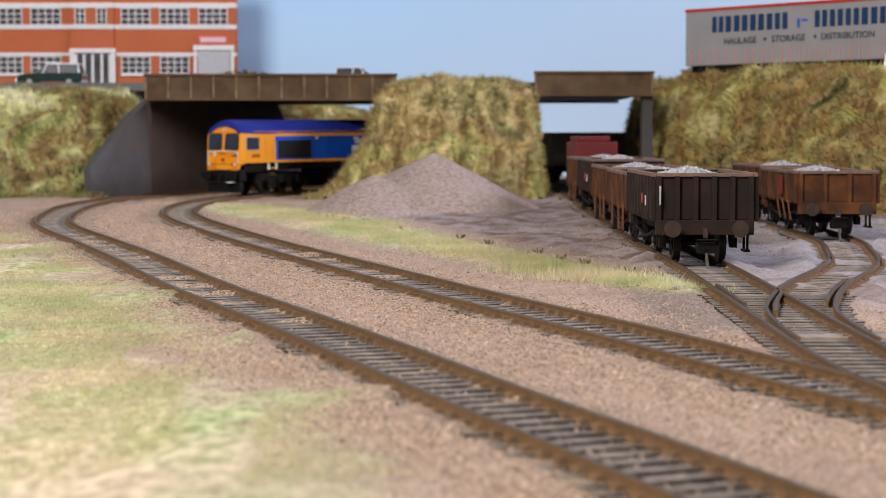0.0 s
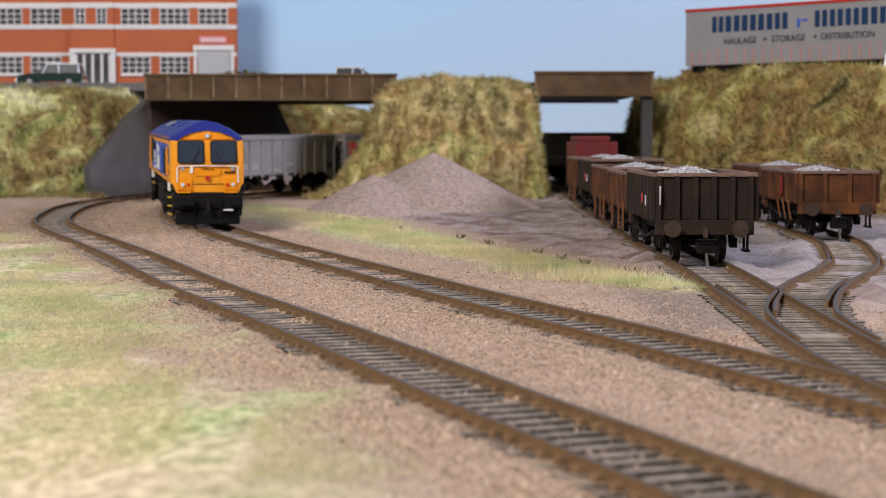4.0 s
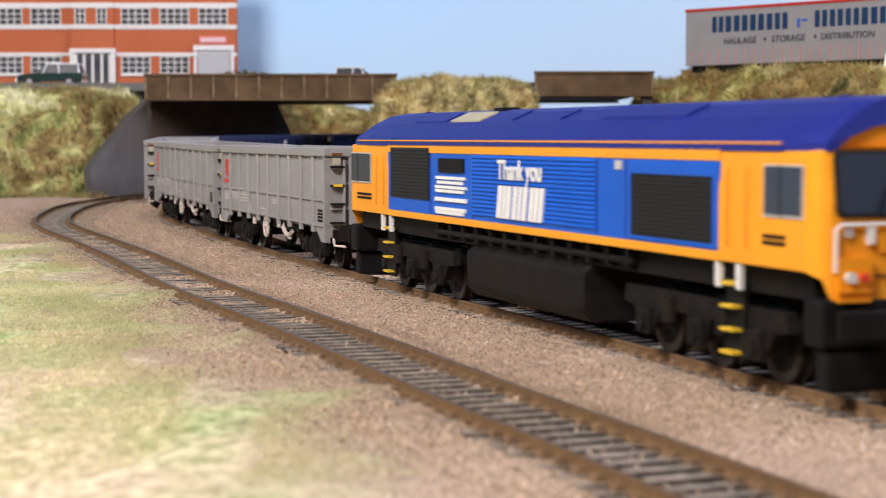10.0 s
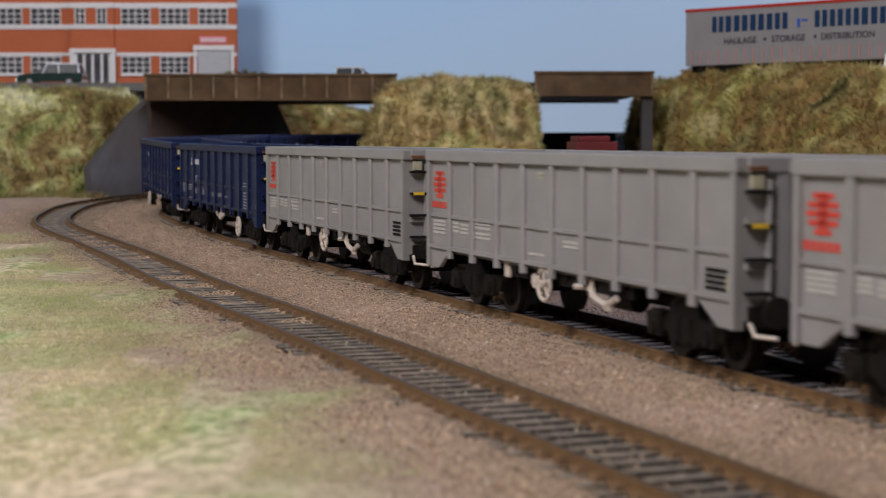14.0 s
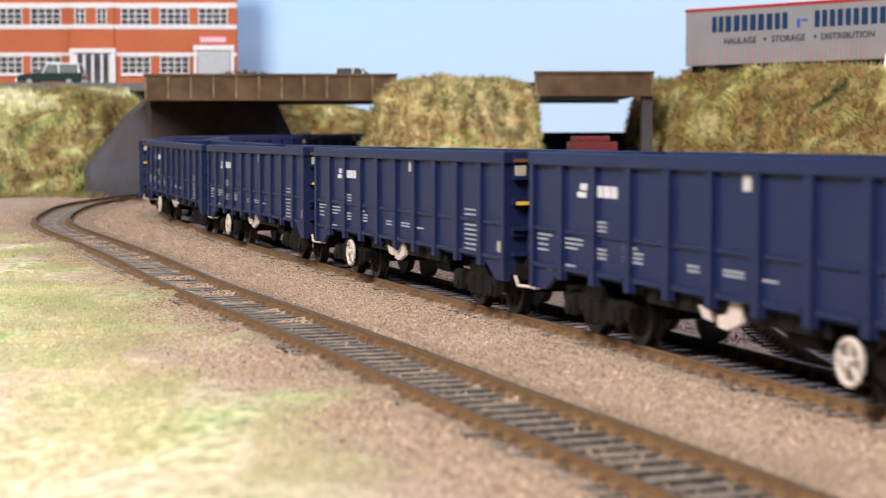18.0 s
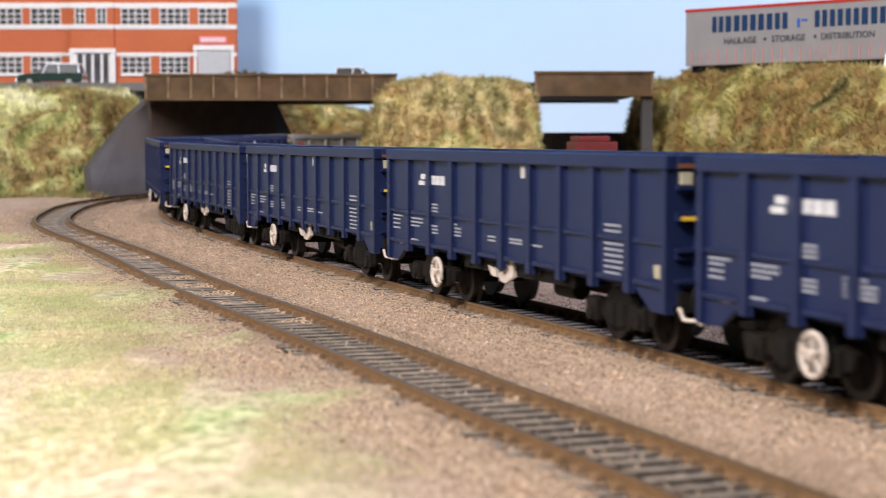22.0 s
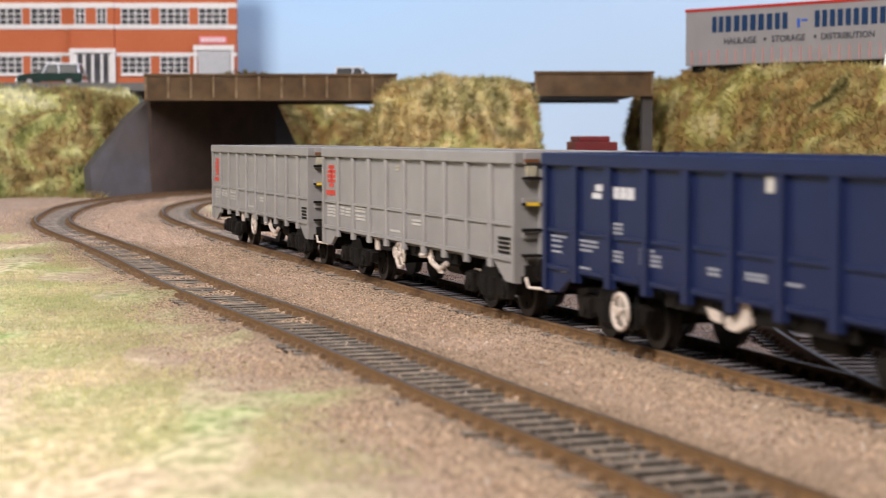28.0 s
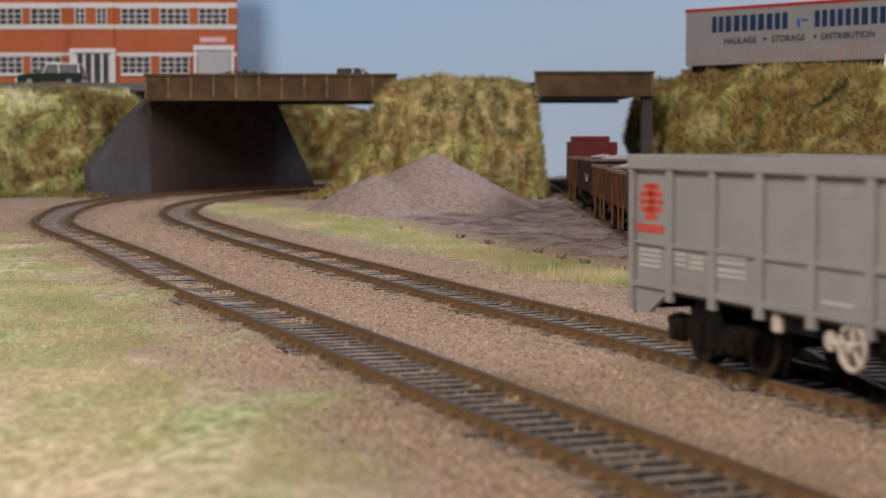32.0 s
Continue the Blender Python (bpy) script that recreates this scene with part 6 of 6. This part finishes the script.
            for x, w_, zs in ((-81, 9, (21.2, 20.2, 19.2, 18.2)), (-66, 4.5, (21.2, 20.2, 19.2)), (-60, 5.5, (21.0, 20.0, 19.0)), (-50, 11, (21.8, 20.8, 19.4, 18.4)), (-14, 9, (16.6,)), (6, 11, (20.4, 19.4))):
                for z in zs:
                    dec("writing_bar", x, x + w_, z, z + 0.6, MARKG)
            dec("notice_plate", -9, -5.4, 34.0, 34.5, BEIGE)
            dec("notice_plate", -9, -5.4, 35.0, 35.5, BEIGE)
            for z in (15.8, 16.9, 18.0, 19.1):
                dec("writing_bar", 72, 80, z, z + 0.7, FRAMEDARK)
        dec("corner_plate_mark", 80, 83, 16.0, 18.6, BEIGE)
    bogies = []
    for sx in (-1, 1):
        bg = part("bogie", B(-15, 15, -8, 8, 6.2, 9, bev=0.5), FRAMEDARK, root, "black two-axle bogie", at=(sx * 58, 0, 0))
        for s in (-1, 1):
            bm = bmesh.new()
            prism(bm, [(-17.5, 8.6), (-14, 9.6), (-7, 9.2), (-4, 12.2), (4, 12.2), (7, 9.2), (14, 9.6), (17.5, 8.6), (16.5, 5.6), (8, 5.8), (4, 3.4), (-4, 3.4), (-8, 5.8), (-16.5, 5.6)], "y", *sorted((s * 12.4, s * 14.2)))
            part("side_frame", bm, FRAMEDARK, bg, "cast black bogie side frame")
            for x in (-11.8, 11.8):
                part("axle_box", B(x - 2.6, x + 2.6, *sorted((s * 13.4, s * 15.4)), 4.4, 9.0, bev=0.5), FRAMEDARK, bg)
                bm = bmesh.new()
                cyl(bm, (x, s * 15.6, 6.2), "y", 1.5, 0.7, 12)
                part("bearing_cap", bm, FRAMEDARK, bg)
            for x in (-2.4, 2.4):
                bm = bmesh.new()
                cyl(bm, (x, s * 14.2, 6.8), "z", 1.5, 4.6, 10)
                part("spring", bm, FRAMEDARK, bg)
        axles = [wheelset(bg, x, 6.0) for x in (-11.8, 11.8)]
        bogies.append((bg, sx * 58, axles, 6.0))
    return root, bogies


grey_wagon = box_wagon(GREYW, GREYDK, "mid grey bogie box wagon with red emblem", False, -5.5, 22.0)
blue_wagon = box_wagon(NAVY, NAVYDK, "dark navy blue bogie box wagon with white lettering", True, -47.5, 3.0)
lead_wagon = box_wagon(NAVY, NAVYDK, "dark navy blue bogie box wagon with brake wheel near its front", True, 46.0, 8.0)


def bogies_of(root):
    out = []
    for c in root.children:
        if c.name.startswith("bogie"):
            axles = [k for k in c.children if k.name.startswith("wheelset")]
            out.append((c, c.location.x / MM, axles, 6.0))
    return out


TRAIN = [(LOCO[0], LOCO[1], 85.0)]
used_ = {}
for i_ in range(13):
    kind_ = "grey" if i_ < 3 or i_ > 10 else "blue"
    src_ = grey_wagon if kind_ == "grey" else blue_wagon
    if i_ == 3:
        root_ = lead_wagon[0]
    elif kind_ not in used_:
        root_ = src_[0]
        used_[kind_] = True
    else:
        root_ = copy_thing(src_[0], pose(0, 0, 0))
    TRAIN.append((root_, bogies_of(root_), 58.0))

# ---------------------------------------------------------------- small scatter
def scatter_ground():
    rs = np.random.RandomState(4)
    pts = []
    for line, k in ((TRACK_A, 42000), (TRACK_B, 42000)):
        s = rs.uniform(arc_at_y(line, 1150), arc_at_y(line, 205), k * 2)
        o = rs.normal(0, 19, k * 2)
        keep = (np.abs(np.abs(o) - 8.75) > 1.6) & ((np.abs(o) > 9) | (rs.rand(k * 2) < 0.25))
        for a, b2 in zip(s[keep][:k], o[keep][:k]):
            p, d = line.at(a), line.way(a)
            x, y = p[0] + d[1] * b2, p[1] - d[0] * b2
            z = -2.6 if abs(b2) < 15 else -3.0
            pts.append((x, y, z + float(rise(y))))
    for line in (SIDING_1, SIDING_2):
        for a, b2 in zip(rs.uniform(arc_at_y(line, 900), arc_at_y(line, 390), 9000), rs.normal(0, 14, 9000)):
            p, d = line.at(a), line.way(a)
            x, y = p[0] + d[1] * b2, p[1] - d[0] * b2
            if min(abs(abs(b2) - 8.75), 9) > 1.4:
                pts.append((x, y, -2.75 + float(rise(y))))
    ob = stones("ballast_stones", pts, 0.25, STONES, None, "", 6)
    tagged(ob, "fine brown ballast grains along the tracks", "ballast", kind="stuff")
    dark, pale = [], []
    for _ in range(9000):
        y = rs.uniform(230, 1050)
        x = rs.uniform(-0.27, 0.27) * y
        (dark if rs.rand() < 0.88 else pale).append((x, y, float(rise(y)) - 2.6))
    ob = stones("dark_grit", dark, 0.18, DARKGRIT, None, "", 16)
    tagged(ob, "dark brown grit and bark crumbs on the earth", "grit", kind="stuff")
    ob = stones("pale_chips", pale, 0.26, PALECHIP, None, "", 17)
    tagged(ob, "white stone chips lying about the tracks", "stone chips", kind="stuff")
    # static grass of the foreground
    k = 120000
    y = rs.uniform(230, 900, k)
    edge = np.interp(-y, -LEFT_EDGE.p[:, 1], LEFT_EDGE.p[:, 0])
    x = edge - np.abs(rs.exponential(45, k)) + rs.normal(0, 8, k)
    n1 = np.array([noise.noise((a / 24, b2 / 60, 2)) for a, b2 in zip(x, y)])
    keep = n1 > -0.15
    p = np.stack([x, y, rise(y) - 2.0 + 0 * x], 1)[keep]
    ob = tufts("static_grass", p, np.tile((0, 0, 1.0), (len(p), 1)), 1.5, 0.075, GRASSBLADE, None, "", 2.6, 21)
    tagged(ob, "short yellow green static grass in the foreground", "grass", kind="stuff")
    k = 55000
    s = rs.uniform(0, VERGE.length, k)
    x, y = np.interp(s, VERGE.s, VERGE.p[:, 0]), np.interp(s, VERGE.s, VERGE.p[:, 1])
    w = np.interp(y, [520, 650, 800, 1000], [8, 14, 20, 26])
    x = x + rs.normal(0, 0.5, k) * w
    y = y + rs.normal(0, 0.4, k) * w
    keep = (TRACK_B.near(x, y) > 15)
    p = np.stack([x, y, rise(y) - 2.4], 1)[keep]
    ob = tufts("verge_grass", p, np.tile((0, 0, 1.0), (len(p), 1)), 2.4, 0.10, GRASSBLADE, None, "", 1.8, 22)
    tagged(ob, "pale tufted grass verge between track and yard", "grass", kind="stuff")
    pts = []
    for cx, cy, k, w in ((44, 575, 900, 9), (62, 556, 500, 7), (30, 605, 420, 8), (-34, 905, 300, 8), (8, 690, 260, 8), (-70, 975, 200, 8)):
        pts += [(cx + rs.normal(0, w), cy + rs.normal(0, w * 0.9), float(rise(cy)) - 3.0) for _ in range(k)]
    ob = tufts("tall_grass", pts, np.tile((0.1, 0, 1.0), (len(pts), 1)), 5.2, 0.12, GRASSBLADE, None, "", 0.8, 23)
    tagged(ob, "wispy tufts of longer pale grass in the verge", "grass", kind="stuff")
    foot = Line([(-420, 1186), (-330, 1211), (-285, 1228), (-252, 1228), (-240, 1216)])
    ss = rs.uniform(0, foot.length, 2600)
    pts = [(*(foot.at(a) + rs.normal(0, 5, 2)), float(rise(1215)) - 4.0) for a in ss]
    ob = tufts("bank_foot_grass", pts, np.tile((0, -0.3, 1.0), (len(pts), 1)), 6.5, 0.45, LEFTGRASS, None, "", 0.7, 24)
    tagged(ob, "ragged grass along the foot of the bank", "grass", kind="stuff")
    bm = bmesh.new()
    for cx, cy in ((-62, 962), (-41, 930), (38, 700), (8, 800), (-22, 860), (52, 640), (-70, 985), (20, 760), (64, 600), (70, 570), (-52, 945), (45, 668)):
        for _ in range(22):
            a, h = rs.uniform(0, 6.28), rs.uniform(0.3, 2.0)
            tube(bm, [(cx, cy, float(rise(cy)) - 3.5), (cx + 2.2 * math.cos(a), cy + 1.5 * math.sin(a), float(rise(cy)) - 2.8 + h)], 0.13, 4)
    ob = part("weed_sprigs", bm, WEED)
    tagged(ob, "small dark weed sprigs in the verge", "weeds", kind="stuff")


scatter_ground()


# ---------------------------------------------------------------- what moves
# seconds, and the distance along the running track of the rear end of the locomotive
PROGRESS = [(0, 869), (1, 963), (2, 1050), (3, 1135), (3.5, 1181), (5.5, 1374), (6, 1416), (7, 1509), (8, 1603), (9, 1694), (10, 1801), (11, 1920), (12, 2040),
            (13, 2150), (14, 2260), (14.5, 2318), (16.5, 2536), (17, 2592), (18, 2707), (19, 2817.5), (20, 2928), (21, 3046), (22, 3164), (23, 3290), (24, 3430),
            (25, 3577), (25.5, 3652), (27.5, 3952), (28, 4024), (28.5, 4088), (29, 4142), (30, 4246.5), (31, 4344), (32, 4443)]


def smooth_progress():
    t = np.array([p[0] for p in PROGRESS], float)
    v = np.array([p[1] for p in PROGRESS], float)
    d = np.gradient(v, t)

    def f(q):
        i = int(np.clip(np.searchsorted(t, q) - 1, 0, len(t) - 2))
        h = t[i + 1] - t[i]
        u = (q - t[i]) / h
        return (2 * u**3 - 3 * u**2 + 1) * v[i] + (u**3 - 2 * u**2 + u) * h * d[i] + (3 * u**2 - 2 * u**3) * v[i + 1] + (u**3 - u**2) * h * d[i + 1]
    return f


def motions():
    f = smooth_progress()
    times = [k * 0.25 for k in range(129)]
    spin_times = [k / FPS for k in range(32 * FPS + 1)]
    travel = [f(t) for t in spin_times]
    for k, (root, bogies, half) in enumerate(TRAIN):
        back = 157.5 if k == 0 else -(k - 1) * 187.0 - 93.5
        poses, yaws = [], {b[1]: [] for b in bogies}
        for t in times:
            s = FAR_END + f(t) + back
            a, b2 = TRACK_B.at(s + half), TRACK_B.at(s - half)
            m, d = (a + b2) / 2, a - b2
            head = math.atan2(d[1], d[0])
            za, zb = float(rise(a[1])), float(rise(b2[1]))
            pitch = math.atan2(zb - za, 2 * half)
            poses.append((t, pose(m[0] * MM, m[1] * MM, (za + zb) / 2 * MM, 0, math.degrees(pitch), math.degrees(head))))
            for _, off, _, _ in bogies:
                w = TRACK_B.way(s + off)
                turn = (math.atan2(w[1], w[0]) - head + math.pi) % (2 * math.pi) - math.pi
                yaws[off].append((t, pose(off * MM, 0, 0, 0, 0, math.degrees(turn))))
        walk(root, poses)
        for bg, off, axles, r in bogies:
            walk(bg, yaws[off])
            # a row before every 80 degrees of wheel turn
            rows, last = [], None
            for i, (t, s) in enumerate(zip(spin_times, travel)):
                ahead = travel[min(i + 1, len(travel) - 1)]
                if last is None or i == len(travel) - 1 or math.degrees((ahead - last) / r) > 80:
                    rows.append((t, s))
                    last = s
            for ax in axles:
                x, z = ax.location.x, ax.location.z
                walk(ax, [(t, pose(x, 0, z, 0, math.degrees(s / r) % 360, 0)) for t, s in rows])


motions()
